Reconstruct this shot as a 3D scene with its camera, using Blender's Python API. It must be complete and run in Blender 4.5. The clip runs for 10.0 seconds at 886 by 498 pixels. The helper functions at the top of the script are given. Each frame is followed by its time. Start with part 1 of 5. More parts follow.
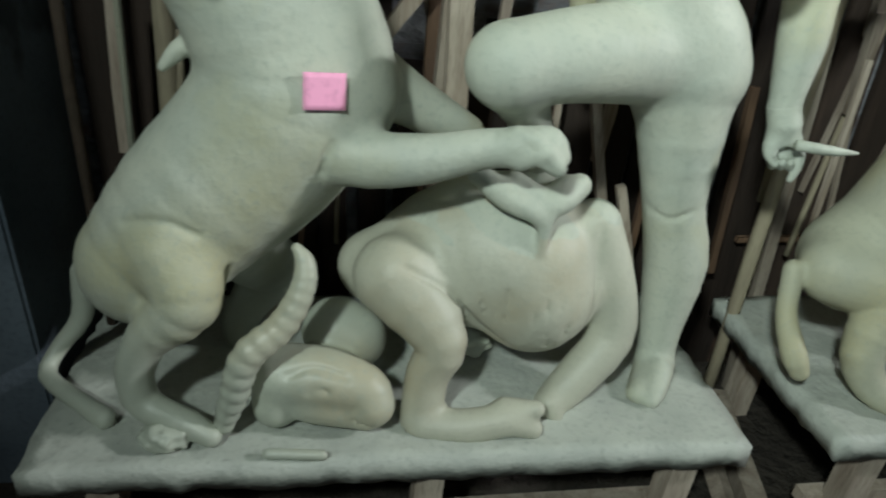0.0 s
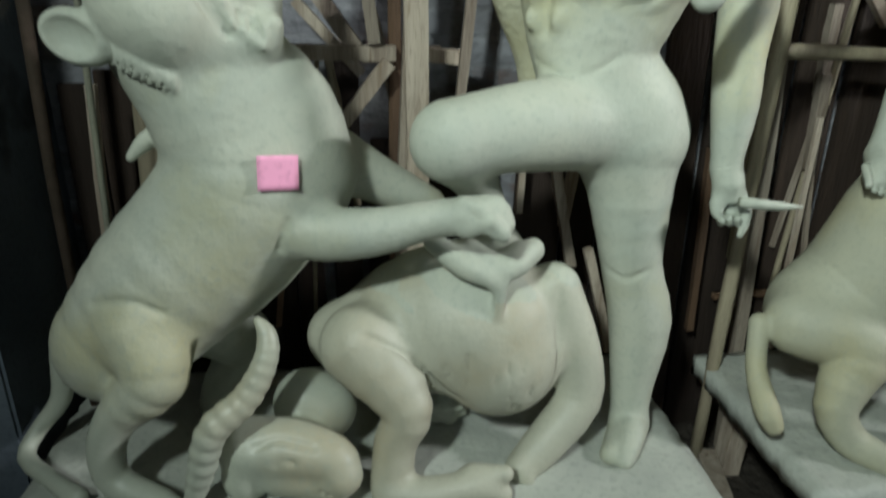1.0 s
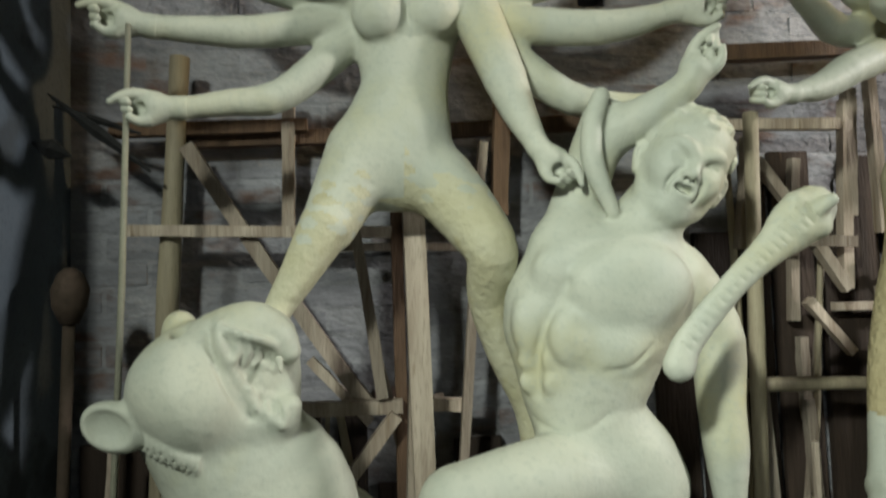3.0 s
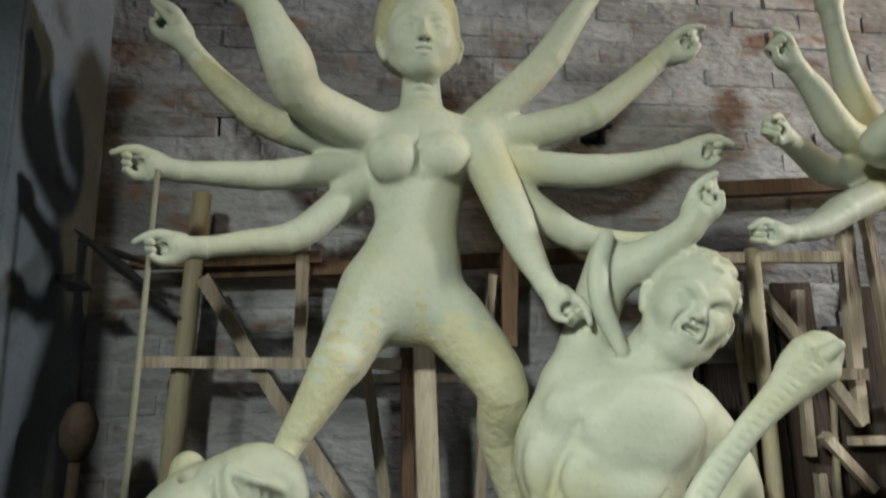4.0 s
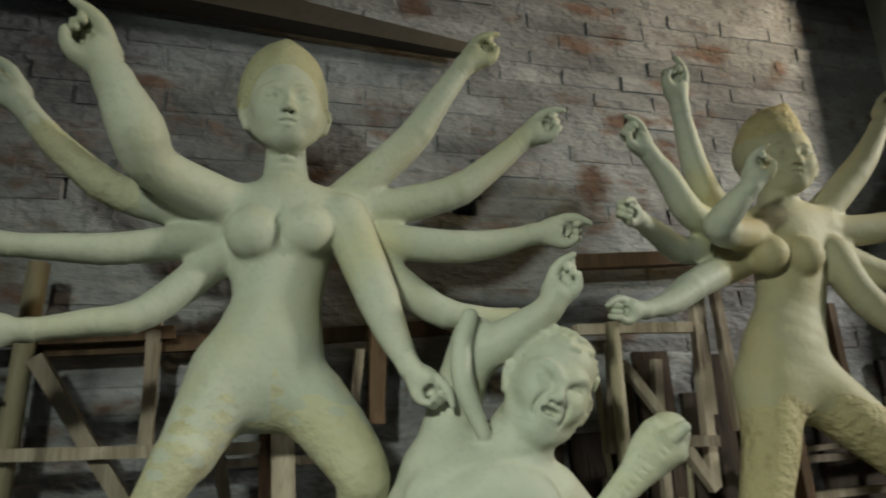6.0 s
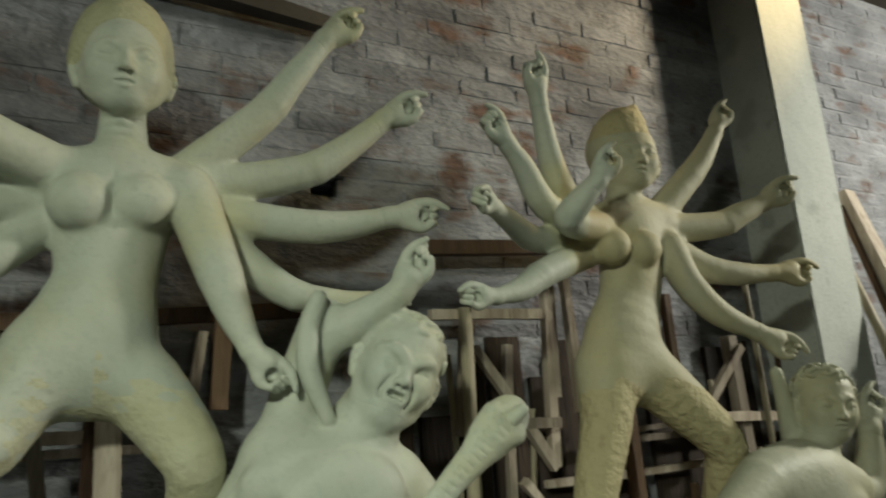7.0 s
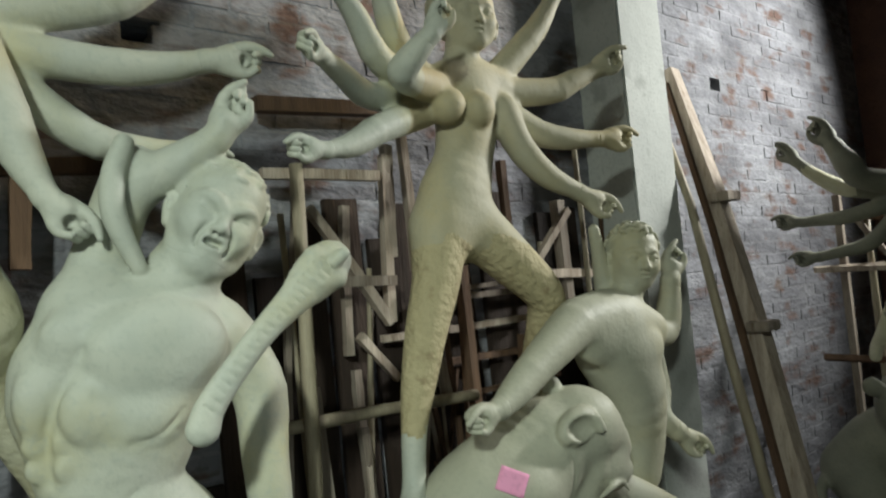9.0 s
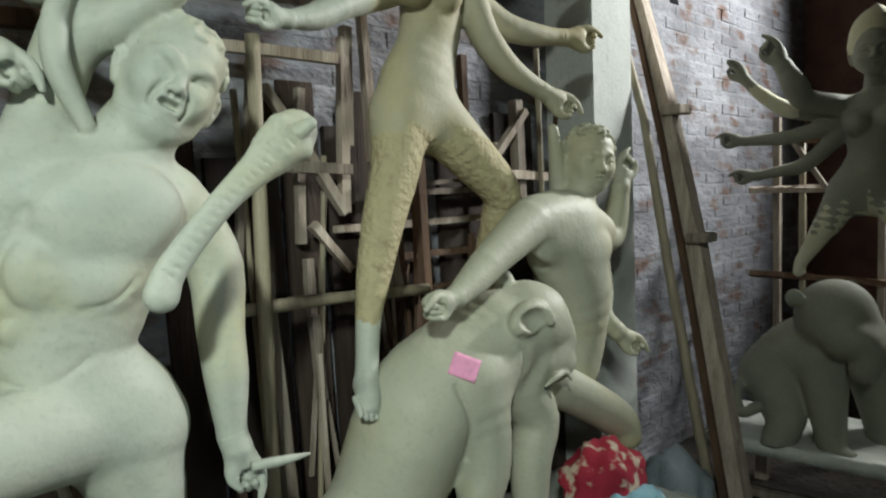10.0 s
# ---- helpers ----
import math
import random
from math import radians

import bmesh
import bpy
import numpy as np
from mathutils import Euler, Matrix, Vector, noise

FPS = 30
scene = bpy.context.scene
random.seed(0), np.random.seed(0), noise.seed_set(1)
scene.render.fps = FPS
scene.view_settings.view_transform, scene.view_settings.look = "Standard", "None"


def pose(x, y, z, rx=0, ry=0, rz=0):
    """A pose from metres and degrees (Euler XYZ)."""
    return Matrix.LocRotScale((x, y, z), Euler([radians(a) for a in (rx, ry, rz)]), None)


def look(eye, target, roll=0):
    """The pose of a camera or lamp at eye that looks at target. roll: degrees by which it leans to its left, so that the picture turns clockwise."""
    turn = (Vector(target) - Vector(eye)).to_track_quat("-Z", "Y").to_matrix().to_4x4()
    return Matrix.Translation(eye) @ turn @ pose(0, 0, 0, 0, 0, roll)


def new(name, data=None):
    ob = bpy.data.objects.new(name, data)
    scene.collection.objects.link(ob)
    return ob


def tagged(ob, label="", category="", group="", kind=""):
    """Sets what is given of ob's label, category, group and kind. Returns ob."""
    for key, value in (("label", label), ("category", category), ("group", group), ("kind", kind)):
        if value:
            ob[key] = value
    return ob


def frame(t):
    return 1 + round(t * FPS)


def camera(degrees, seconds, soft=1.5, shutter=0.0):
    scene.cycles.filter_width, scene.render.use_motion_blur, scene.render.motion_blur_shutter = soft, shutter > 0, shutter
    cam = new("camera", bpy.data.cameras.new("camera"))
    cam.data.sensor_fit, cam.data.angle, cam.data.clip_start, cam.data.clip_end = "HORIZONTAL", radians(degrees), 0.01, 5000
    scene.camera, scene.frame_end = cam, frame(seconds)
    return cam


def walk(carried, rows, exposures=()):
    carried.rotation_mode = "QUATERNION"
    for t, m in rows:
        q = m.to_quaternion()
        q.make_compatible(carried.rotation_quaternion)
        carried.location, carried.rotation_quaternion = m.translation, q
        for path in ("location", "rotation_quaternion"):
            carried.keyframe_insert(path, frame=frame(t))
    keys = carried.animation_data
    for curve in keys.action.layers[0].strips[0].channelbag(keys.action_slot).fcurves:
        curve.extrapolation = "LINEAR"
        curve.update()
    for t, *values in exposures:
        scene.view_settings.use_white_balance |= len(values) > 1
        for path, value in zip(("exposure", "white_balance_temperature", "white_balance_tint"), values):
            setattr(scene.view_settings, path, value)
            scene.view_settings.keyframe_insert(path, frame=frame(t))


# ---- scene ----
cam = camera(67.2, 10.0, soft=2.0, shutter=0.5)
METRES, EYE, TILT, LEAN, TURN = 0.9, 1.4, -28.0, -4.0, -7.0
ROWS = [
    (0.0, 0.0, 0.0, 0.0, -0.0, 0.0, 0.0),
    (0.5, 0.1126, 0.0017, -0.0194, -0.63, 1.31, 1.52),
    (1.0, 0.1351, -0.0534, -0.0129, 1.58, 6.14, 2.4),
    (1.5, 0.1508, -0.1039, 0.0034, 0.85, 14.09, 3.1),
    (2.0, 0.1561, -0.1297, 0.0335, 1.51, 19.22, 3.26),
    (2.5, 0.1539, -0.1706, 0.0722, 2.59, 25.25, 4.47),
    (4.0, 0.143, -0.2866, 0.1562, 2.92, 39.67, 4.12),
    (4.5, 0.1422, -0.3138, 0.1733, 2.98, 43.53, 3.35),
    (5.0, 0.1623, -0.3026, 0.2166, 2.17, 43.92, 5.73),
    (6.5, 0.2538, -0.3073, 0.2306, -9.26, 41.62, 12.23),
    (7.0, 0.2836, -0.2891, 0.2325, -14.15, 39.53, 15.47),
    (7.5, 0.3126, -0.2798, 0.2125, -17.78, 36.29, 17.79),
    (8.0, 0.3155, -0.2865, 0.1608, -21.18, 32.47, 19.67),
    (8.5, 0.3491, -0.2604, 0.1528, -22.75, 29.14, 20.93),
    (9.0, 0.3667, -0.248, 0.1296, -24.5, 26.66, 21.85),
    (9.5, 0.3655, -0.2255, 0.0986, -26.84, 21.38, 21.28),
    (10.0, 0.3095, -0.1504, 0.0964, -31.11, 17.03, 21.43),
]
walk(cam, [(t, pose(0, 0, EYE, TILT, LEAN, TURN) @ pose(METRES * x, METRES * y, METRES * z, 90 + pitch, roll, yaw)) for t, x, y, z, yaw, pitch, roll in ROWS],
     exposures=[(0.0, -0.4, 5800, 7), (1.0, -0.45, 5850, 8), (2.5, -0.42, 6250, 11), (4.5, -0.6, 6450, 8), (5.2, -0.82, 6500, 6), (6.5, -1.12, 6700, 2), (7.2, -1.15, 6700, 2), (8.2, -0.9, 6350, 6), (9.5, -0.65, 6000, 8), (10.0, -0.55, 5950, 8)])

# ---------------------------------------------------------------- light
world = bpy.data.worlds.new("world")
scene.world = world
world.use_nodes = True
wn = world.node_tree
sky = wn.nodes.new("ShaderNodeTexSky")
sky.sky_type, sky.sun_disc, sky.sun_elevation, sky.sun_rotation = "NISHITA", False, radians(40), radians(200)
wn.links.new(sky.outputs[0], wn.nodes["Background"].inputs[0])
wn.nodes["Background"].inputs[1].default_value = 0.004


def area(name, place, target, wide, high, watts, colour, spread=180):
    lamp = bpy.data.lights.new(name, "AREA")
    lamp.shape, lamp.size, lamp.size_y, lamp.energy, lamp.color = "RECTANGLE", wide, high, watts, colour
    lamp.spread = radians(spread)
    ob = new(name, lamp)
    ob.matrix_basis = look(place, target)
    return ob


# hanging lamp of the workshop, above and behind the camera
area("workshop_lamp", (-1.0, -1.2, 3.0), (0.95, 1.4, 1.25), 0.22, 0.22, 23, (0.94, 1.0, 0.86), 74)
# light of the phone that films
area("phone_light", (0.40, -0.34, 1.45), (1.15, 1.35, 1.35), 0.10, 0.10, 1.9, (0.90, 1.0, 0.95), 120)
# cooler, weaker fill added behind the camera, at an assumed open front
area("cool_fill", (-0.9, -3.2, 2.1), (0.4, 1.4, 1.4), 2.0, 1.7, 0.7, (0.62, 0.82, 1.0))
# bare warm bulb hung high past the second pillar
area("warm_bulb", (3.6, 1.126, 3.78), (1.7, 1.83, 3.15), 0.10, 0.10, 8, (1.0, 0.70, 0.34), 60)
# light from the side opening past the second pillar
area("side_daylight", (5.9, -0.12, 3.5), (3.0, 1.83, 2.4), 0.45, 0.35, 140, (1.0, 0.96, 0.88), 100)


# ---------------------------------------------------------------- materials
def material(name, base, second=None, rough=0.8, scale=6.0, fine=90.0, bump=0.15, spot=None, spot_scale=3.0, spot_at=0.6, metal=0.0, spec=0.3, stretch=(1, 1, 1), vary=0.0, relief=0.004, placed=False, speck=0.75, soft=0.08):
    """Two-scale mottled surface: base to second by noise, an optional third tone in spots, grain as bump."""
    m = bpy.data.materials.new(name)
    m.use_nodes = True
    nt = m.node_tree
    b = nt.nodes["Principled BSDF"]
    b.inputs["Roughness"].default_value, b.inputs["Metallic"].default_value = rough, metal
    b.inputs["Specular IOR Level"].default_value = spec
    tc = nt.nodes.new("ShaderNodeTexCoord")
    mp = nt.nodes.new("ShaderNodeMapping")
    mp.inputs["Scale"].default_value = stretch
    if placed:
        geo = nt.nodes.new("ShaderNodeNewGeometry")
        nt.links.new(geo.outputs["Position"], mp.inputs[0])
    else:
        nt.links.new(tc.outputs["Object"], mp.inputs[0])

    def noise_at(s, detail=5):
        n = nt.nodes.new("ShaderNodeTexNoise")
        n.inputs["Scale"].default_value, n.inputs["Detail"].default_value = s, detail
        nt.links.new(mp.outputs[0], n.inputs["Vector"])
        return n

    def mixed(f, a, c, lo, hi):
        ramp = nt.nodes.new("ShaderNodeMapRange")
        ramp.inputs["From Min"].default_value, ramp.inputs["From Max"].default_value = lo, hi
        nt.links.new(f, ramp.inputs[0])
        mx = nt.nodes.new("ShaderNodeMix")
        mx.data_type = "RGBA"
        nt.links.new(ramp.outputs[0], mx.inputs[0])
        for k, v in ((6, a), (7, c)):
            if isinstance(v, tuple):
                mx.inputs[k].default_value = (*v, 1)
            else:
                nt.links.new(v, mx.inputs[k])
        return mx.outputs[2]

    second = second or tuple(0.8 * v for v in base)
    big, small = noise_at(scale), noise_at(fine, 3)
    col = mixed(big.outputs[0], base, second, 0.35, 0.68)
    if spot:
        col = mixed(noise_at(spot_scale, 8).outputs[0], col, spot, spot_at, spot_at + soft)
    col = mixed(small.outputs[0], col, tuple(speck * v for v in second), 0.52, 0.95)
    if vary:
        info = nt.nodes.new("ShaderNodeObjectInfo")
        hsv = nt.nodes.new("ShaderNodeHueSaturation")
        mr = nt.nodes.new("ShaderNodeMapRange")
        mr.inputs["To Min"].default_value, mr.inputs["To Max"].default_value = 1 - vary, 1 + vary
        nt.links.new(info.outputs["Random"], mr.inputs[0])
        nt.links.new(mr.outputs[0], hsv.inputs["Value"])
        nt.links.new(col, hsv.inputs["Color"])
        col = hsv.outputs[0]
    nt.links.new(col, b.inputs["Base Color"])
    add = nt.nodes.new("ShaderNodeMath")
    add.operation = "MULTIPLY_ADD"
    add.inputs[1].default_value = 2.0
    nt.links.new(noise_at(scale * 4.5, 4).outputs[0], add.inputs[0])
    nt.links.new(small.outputs[0], add.inputs[2])
    bp = nt.nodes.new("ShaderNodeBump")
    bp.inputs["Strength"].default_value, bp.inputs["Distance"].default_value = bump, relief
    nt.links.new(add.outputs[0], bp.inputs["Height"])
    nt.links.new(bp.outputs[0], b.inputs["Normal"])
    return m


CLAY = material("grey_clay", (0.49, 0.505, 0.415), (0.40, 0.43, 0.365), 0.56, 6, 70, 0.3, (0.47, 0.45, 0.28), 3.0, 0.50, relief=0.004, speck=0.90, soft=0.2)
CLAY_PALE = material("pale_damp_clay", (0.50, 0.495, 0.395), (0.43, 0.43, 0.345), 0.52, 6, 70, 0.3, (0.42, 0.38, 0.27), 4.0, 0.54, spec=0.5, relief=0.003, speck=0.93, soft=0.2)
CLAY_WET = material("damp_clay", (0.46, 0.485, 0.40), (0.40, 0.43, 0.36), 0.44, 6, 70, 0.20, (0.46, 0.43, 0.31), 3.0, 0.50, spec=0.5, relief=0.003, speck=0.95, soft=0.2)
CLAY_YELLOW = material("yellow_clay", (0.48, 0.42, 0.245), (0.425, 0.37, 0.21), 0.72, 9, 60, 0.8, (0.33, 0.27, 0.15), 18, 0.60, relief=0.007, speck=0.85, soft=0.12)
CLAY_CREAM = material("cream_clay", (0.505, 0.495, 0.36), (0.45, 0.43, 0.28), 0.7, 9, 60, 0.5, (0.42, 0.38, 0.22), 14, 0.60, relief=0.006, speck=0.88, soft=0.15)
CLAY_TAN = material("tan_clay", (0.46, 0.435, 0.305), (0.41, 0.39, 0.275), 0.62, 5, 70, 0.3, (0.455, 0.395, 0.225), 3.0, 0.50, relief=0.004, speck=0.90, soft=0.2)
CLAY_OLIVE = material("olive_clay", (0.475, 0.475, 0.36), (0.415, 0.42, 0.325), 0.55, 5, 70, 0.3, (0.46, 0.43, 0.27), 3.0, 0.50, relief=0.004, speck=0.90, soft=0.2)
CLAY_HAIR = material("combed_clay", (0.46, 0.445, 0.29), (0.41, 0.39, 0.25), 0.75, 12, 110, 0.6, relief=0.004)
# darker clay: paints the shade on the far statues, also colours the cane
CLAY_DARK = material("shade_and_cane_clay", (0.24, 0.24, 0.18), (0.19, 0.19, 0.15), 0.7, 5, 120, 0.3)
BASE = material("clay_plaster", (0.50, 0.52, 0.46), (0.40, 0.42, 0.375), 0.5, 7, 60, 0.35, (0.20, 0.20, 0.18), 14, 0.68, relief=0.006)
SAWN = material("sawn_wood", (0.42, 0.36, 0.29), (0.25, 0.20, 0.155), 0.8, 5, 40, 0.4, (0.20, 0.15, 0.10), 6, 0.63, stretch=(6, 6, 0.7), vary=0.40)
BROWN = material("brown_wood", (0.14, 0.085, 0.05), (0.09, 0.055, 0.035), 0.8, 5, 40, 0.4, stretch=(6, 6, 0.7), vary=0.3)
BAMBOO = material("bamboo", (0.33, 0.29, 0.20), (0.22, 0.185, 0.13), 0.6, 4, 50, 0.3, stretch=(6, 6, 0.6), vary=0.2)
BRICK = material("whitewashed_brick", (0.33, 0.335, 0.36), (0.15, 0.15, 0.165), 0.92, 3.6, 40, 0.8, (0.165, 0.105, 0.085), 7, 0.545, vary=0.22, relief=0.009, stretch=(0.7, 1, 1.3), placed=True, soft=0.13)
# whitish pillar coat, made paler still for the light on its front
LIT_WASH = material("lit_white_wash", (0.52, 0.54, 0.50), (0.42, 0.44, 0.41), 0.85, 3, 70, 0.4, (0.36, 0.37, 0.34), 5, 0.60, relief=0.004)
# shade on the first pillar, painted as a dark blue-grey coat
BLUE_SHADE = material("blue_grey_shade", (0.13, 0.155, 0.185), (0.08, 0.10, 0.125), 0.85, 3, 70, 0.5, (0.06, 0.07, 0.08), 4, 0.60, relief=0.004)
MORTAR = material("mortar", (0.33, 0.335, 0.355), (0.15, 0.15, 0.16), 0.95, 3.6, 50, 0.9, (0.15, 0.11, 0.09), 7, 0.58, relief=0.009, stretch=(0.7, 1, 1.3), placed=True, soft=0.13)
RED_BRICK = material("red_brick", (0.13, 0.07, 0.05), (0.09, 0.05, 0.04), 0.9, 6, 45, 0.8, vary=0.2, relief=0.008)
CONCRETE = material("cement_render", (0.33, 0.35, 0.315), (0.26, 0.28, 0.255), 0.85, 3, 70, 0.4, (0.33, 0.33, 0.30), 5, 0.62, relief=0.004)
SOIL = material("dark_soil", (0.045, 0.038, 0.03), (0.03, 0.025, 0.02), 0.95, 4, 40, 0.9, relief=0.02)
TIN = material("rusty_tin", (0.09, 0.075, 0.06), (0.06, 0.05, 0.04), 0.7, 3, 40, 0.3)
IRON = material("dark_iron", (0.05, 0.05, 0.05), (0.03, 0.03, 0.03), 0.5, 8, 60, 0.3, metal=0.6)
RUST = material("rusty_iron", (0.06, 0.042, 0.03), (0.04, 0.03, 0.02), 0.85, 10, 60, 0.6)
PINK = material("pink_paper", (0.93, 0.42, 0.62), (0.90, 0.38, 0.58), 0.8, 4, 80, 0.05)
RED_CLOTH = material("red_cloth", (0.38, 0.03, 0.05), (0.28, 0.02, 0.04), 0.9, 8, 150, 0.4, (0.62, 0.50, 0.38), 16, 0.54)
BLUE_CLOTH = material("blue_cloth", (0.30, 0.52, 0.58), (0.22, 0.40, 0.48), 0.9, 8, 150, 0.4, (0.60, 0.66, 0.66), 12, 0.6)
GREY_CLOTH = material("grey_tarpaulin", (0.22, 0.25, 0.27), (0.15, 0.17, 0.19), 0.7, 6, 100, 0.4)
DARKHOLE = material("open_throat", (0.10, 0.09, 0.07), (0.07, 0.06, 0.05), 0.9, 20, 100, 0.2)


# ---------------------------------------------------------------- mesh helpers
def finish(name, bm, mat, parent=None, label="", smooth=False):
    me = bpy.data.meshes.new(name)
    bm.to_mesh(me)
    bm.free()
    for m in (mat if isinstance(mat, (list, tuple)) else [mat]):
        me.materials.append(m)
    if smooth:
        me.polygons.foreach_set("use_smooth", [True] * len(me.polygons))
    ob = new(name, me)
    if parent is not None:
        ob.parent = parent
    if label:
        ob["label"] = label
    return ob


def part(name, bm, mat, parent, label="", smooth=False):
    return finish(name, bm, mat, parent, label, smooth)


def box(bm, lo, hi, bevel=0.0, m=None):
    r = bmesh.ops.create_cube(bm, size=1)
    vs = r["verts"]
    lo, hi = Vector(lo), Vector(hi)
    for v in vs:
        v.co = Vector([(lo[i] + hi[i]) / 2 + v.co[i] * (hi[i] - lo[i]) for i in range(3)])
    if bevel:
        es = list({e for v in vs for e in v.link_edges})
        g = bmesh.ops.bevel(bm, geom=es, offset=bevel, segments=2, affect="EDGES")
        vs = list({v for f in g["faces"] for v in f.verts} | {v for v in vs if v.is_valid})
    if m is not None:
        bmesh.ops.transform(bm, matrix=m, verts=[v for v in bm.verts])
    return bm


def tube(bm, points, sides=10, wobble=0.0, square=False):
    """A swept tube through (x, y, z, r)."""
    rings = []
    n = 4 if square else sides
    for i, p in enumerate(points):
        a, b = Vector(points[max(i - 1, 0)][:3]), Vector(points[min(i + 1, len(points) - 1)][:3])
        d = (b - a).normalized()
        u = d.cross(Vector((0, 1, 0.02))).normalized()
        w = d.cross(u)
        ring = []
        for k in range(n):
            an = 2 * math.pi * (k + 0.5) / n
            rr = p[3] * (1.3 if square else 1) * (1 + random.uniform(-wobble, wobble))
            ring.append(bm.verts.new(Vector(p[:3]) + rr * (math.cos(an) * u + math.sin(an) * w)))
        rings.append(ring)
    for r0, r1 in zip(rings, rings[1:]):
        for k in range(n):
            bm.faces.new((r0[k], r0[(k + 1) % n], r1[(k + 1) % n], r1[k]))
    bm.faces.new(rings[0][::-1])
    bm.faces.new(rings[-1])
    bmesh.ops.recalc_face_normals(bm, faces=bm.faces[:])
    return bm


def spline(points, steps=6):
    """Catmull-Rom through (x, y, z, r)."""
    P = [np.array(p, float) for p in points]
    P = [2 * P[0] - P[1]] + P + [2 * P[-1] - P[-2]]
    out = []
    for i in range(1, len(P) - 2):
        for s in range(steps):
            t = s / steps
            out.append(0.5 * (2 * P[i] + (P[i + 1] - P[i - 1]) * t + (2 * P[i - 1] - 5 * P[i] + 4 * P[i + 1] - P[i + 2]) * t * t + (3 * P[i] - P[i - 1] - 3 * P[i + 1] + P[i + 2]) * t ** 3))
    out.append(P[-2])
    return [tuple(p) for p in out]


class Clay:
    """A modelled clay body: blended limbs, balls and cuts, skinned as one mesh."""

    def __init__(self):
        self.ops = []
        self.seams = []

    def limb(self, k, *pts, cut=False, flat=1.0, steps=3):
        """One smooth tapering limb through (x, y, z, r)."""
        pts = [p[:4] for p in pts]
        if len(pts) > 2:
            pts = spline(pts, steps)
        self.ops.append((k, cut, "chain", [np.array(p, float) for p in pts], flat))
        return self

    def curve(self, k, *pts, steps=4, cut=False):
        return self.limb(k, *pts, steps=steps, cut=cut)

    def ball(self, k, p, shape=(1, 1, 1), turn=(0, 0, 0), cut=False):
        rot = np.array(Euler([radians(a) for a in turn]).to_matrix())
        self.ops.append((k, cut, "ball", np.array(p, float), (np.array(shape, float) * p[3], rot)))
        return self

    def fist(self, wrist, hand, curl=1):
        """A gripping hand: forefinger reaching on, the other fingers curled round a dark hollow, thumb below."""
        w, h, r = Vector(wrist[:3]), Vector(hand[:3]), hand[3] * 1.12
        d = (h - w).normalized()
        n = Vector((-0.25, -1, -0.25))
        n = (n - d * n.dot(d)).normalized()
        s = d.cross(n).normalized()
        if s.z * curl < 0:
            s = -s
        at = lambda a, b, c: tuple(h + d * a * r + s * b * r + n * c * r)
        f = lambda k, *q: self.limb(k, *[(*at(*p[:3]), p[3] * r) for p in q], steps=2)
        self.limb(0.012, (*wrist[:3], wrist[3]), (*at(-0.6, 0, 0), r * 0.60), (*at(-0.1, 0.02, -0.12), r * 0.70))
        f(0.012, (-0.1, 0.05, -0.2, 0.66), (0.45, 0.12, -0.35, 0.58), (0.85, 0.2, -0.38, 0.42))
        f(0.010, (-0.3, -0.25, 0.1, 0.46), (0.15, -0.55, 0.25, 0.38), (0.45, -0.66, 0.35, 0.28))
        self.limb(0.004, (*at(0.45, -0.05, 0.25), 0.30 * r), (*at(0.95, -0.1, 0.35), 0.34 * r), cut=True)
        # forefinger, three curled fingers, thumb
        f(0.004, (0.1, 0.45, -0.1, 0.36), (0.75, 0.62, 0.02, 0.29), (1.35, 0.50, 0.15, 0.23), (1.85, 0.22, 0.22, 0.15))
        for i in range(3):
            o = 0.30 - 0.36 * i
            f(0.0015, (0.7, o, -0.45, 0.26), (1.22 - 0.06 * i, o - 0.02, -0.28, 0.22), (1.30 - 0.08 * i, o - 0.06, 0.12, 0.19), (1.02 - 0.06 * i, o - 0.08, 0.40, 0.17))
        f(0.004, (0.15, -0.58, 0.30, 0.28), (0.62, -0.66, 0.42, 0.22), (0.98, -0.46, 0.50, 0.16))
        self.seams.append((tuple(h + d * 0.35 * r), 2.05 * r))
        return self

    def chain(self, k, pts):
        self.ops.append((k, False, "chain", [np.array(p, float) for p in pts], 1.0))
        return self

    def arm(self, *pts, curl=1, k=0.02, slim=0.90):
        """Upper arm, forearm set on at the elbow with a slight lip, and the hand."""
        pts = [(*p[:3], p[3] * slim) for p in pts]
        line = spline(pts[:-1], 4)
        self.chain(k, line[:6])
        self.chain(0.003, [(*line[5][:3], line[5][3] * 1.03)] + line[6:])
        return self.fist(pts[-2], (*pts[-1][:3], pts[-1][3] / slim * 1.20), curl)

    def head(self, p, r, face, up, fierce=False):
        """Features on a head of half-width r at p; face and up are directions."""
        f, u = Vector(face).normalized(), Vector(up)
        u = (u - f * u.dot(f)).normalized()
        s = f.cross(u)
        c = Vector(p)
        at = lambda a, b, d, q: (*(c + (s * a + u * b + f * d) * r), q * r)
        L = lambda k, *q, cut=False: self.limb(k * r, *[at(*p) for p in q], cut=cut, steps=3)
        B = lambda k, q, cut=False: self.ball(k * r, at(*q), cut=cut)
        self.seams.append((tuple(c + u * 0.35 * r), 1.62 * r))
        L(0.2, (0, 0.52 if fierce else 0.40, -0.12, 1.0), (0, -0.02, 0.06, 0.93))
        L(0.3, (0, -0.15, 0.16, 0.84), (0, -0.55, 0.32, 0.60))
        drop = 0.26 if fierce else 0.0
        L(0.25, (-0.10, -0.86 - drop, 0.58, 0.20), (0.10, -0.86 - drop, 0.58, 0.20))
        L(0.2, (0, -0.55 - drop, 0.36, 0.52), (0, -0.40, 0.30, 0.60))
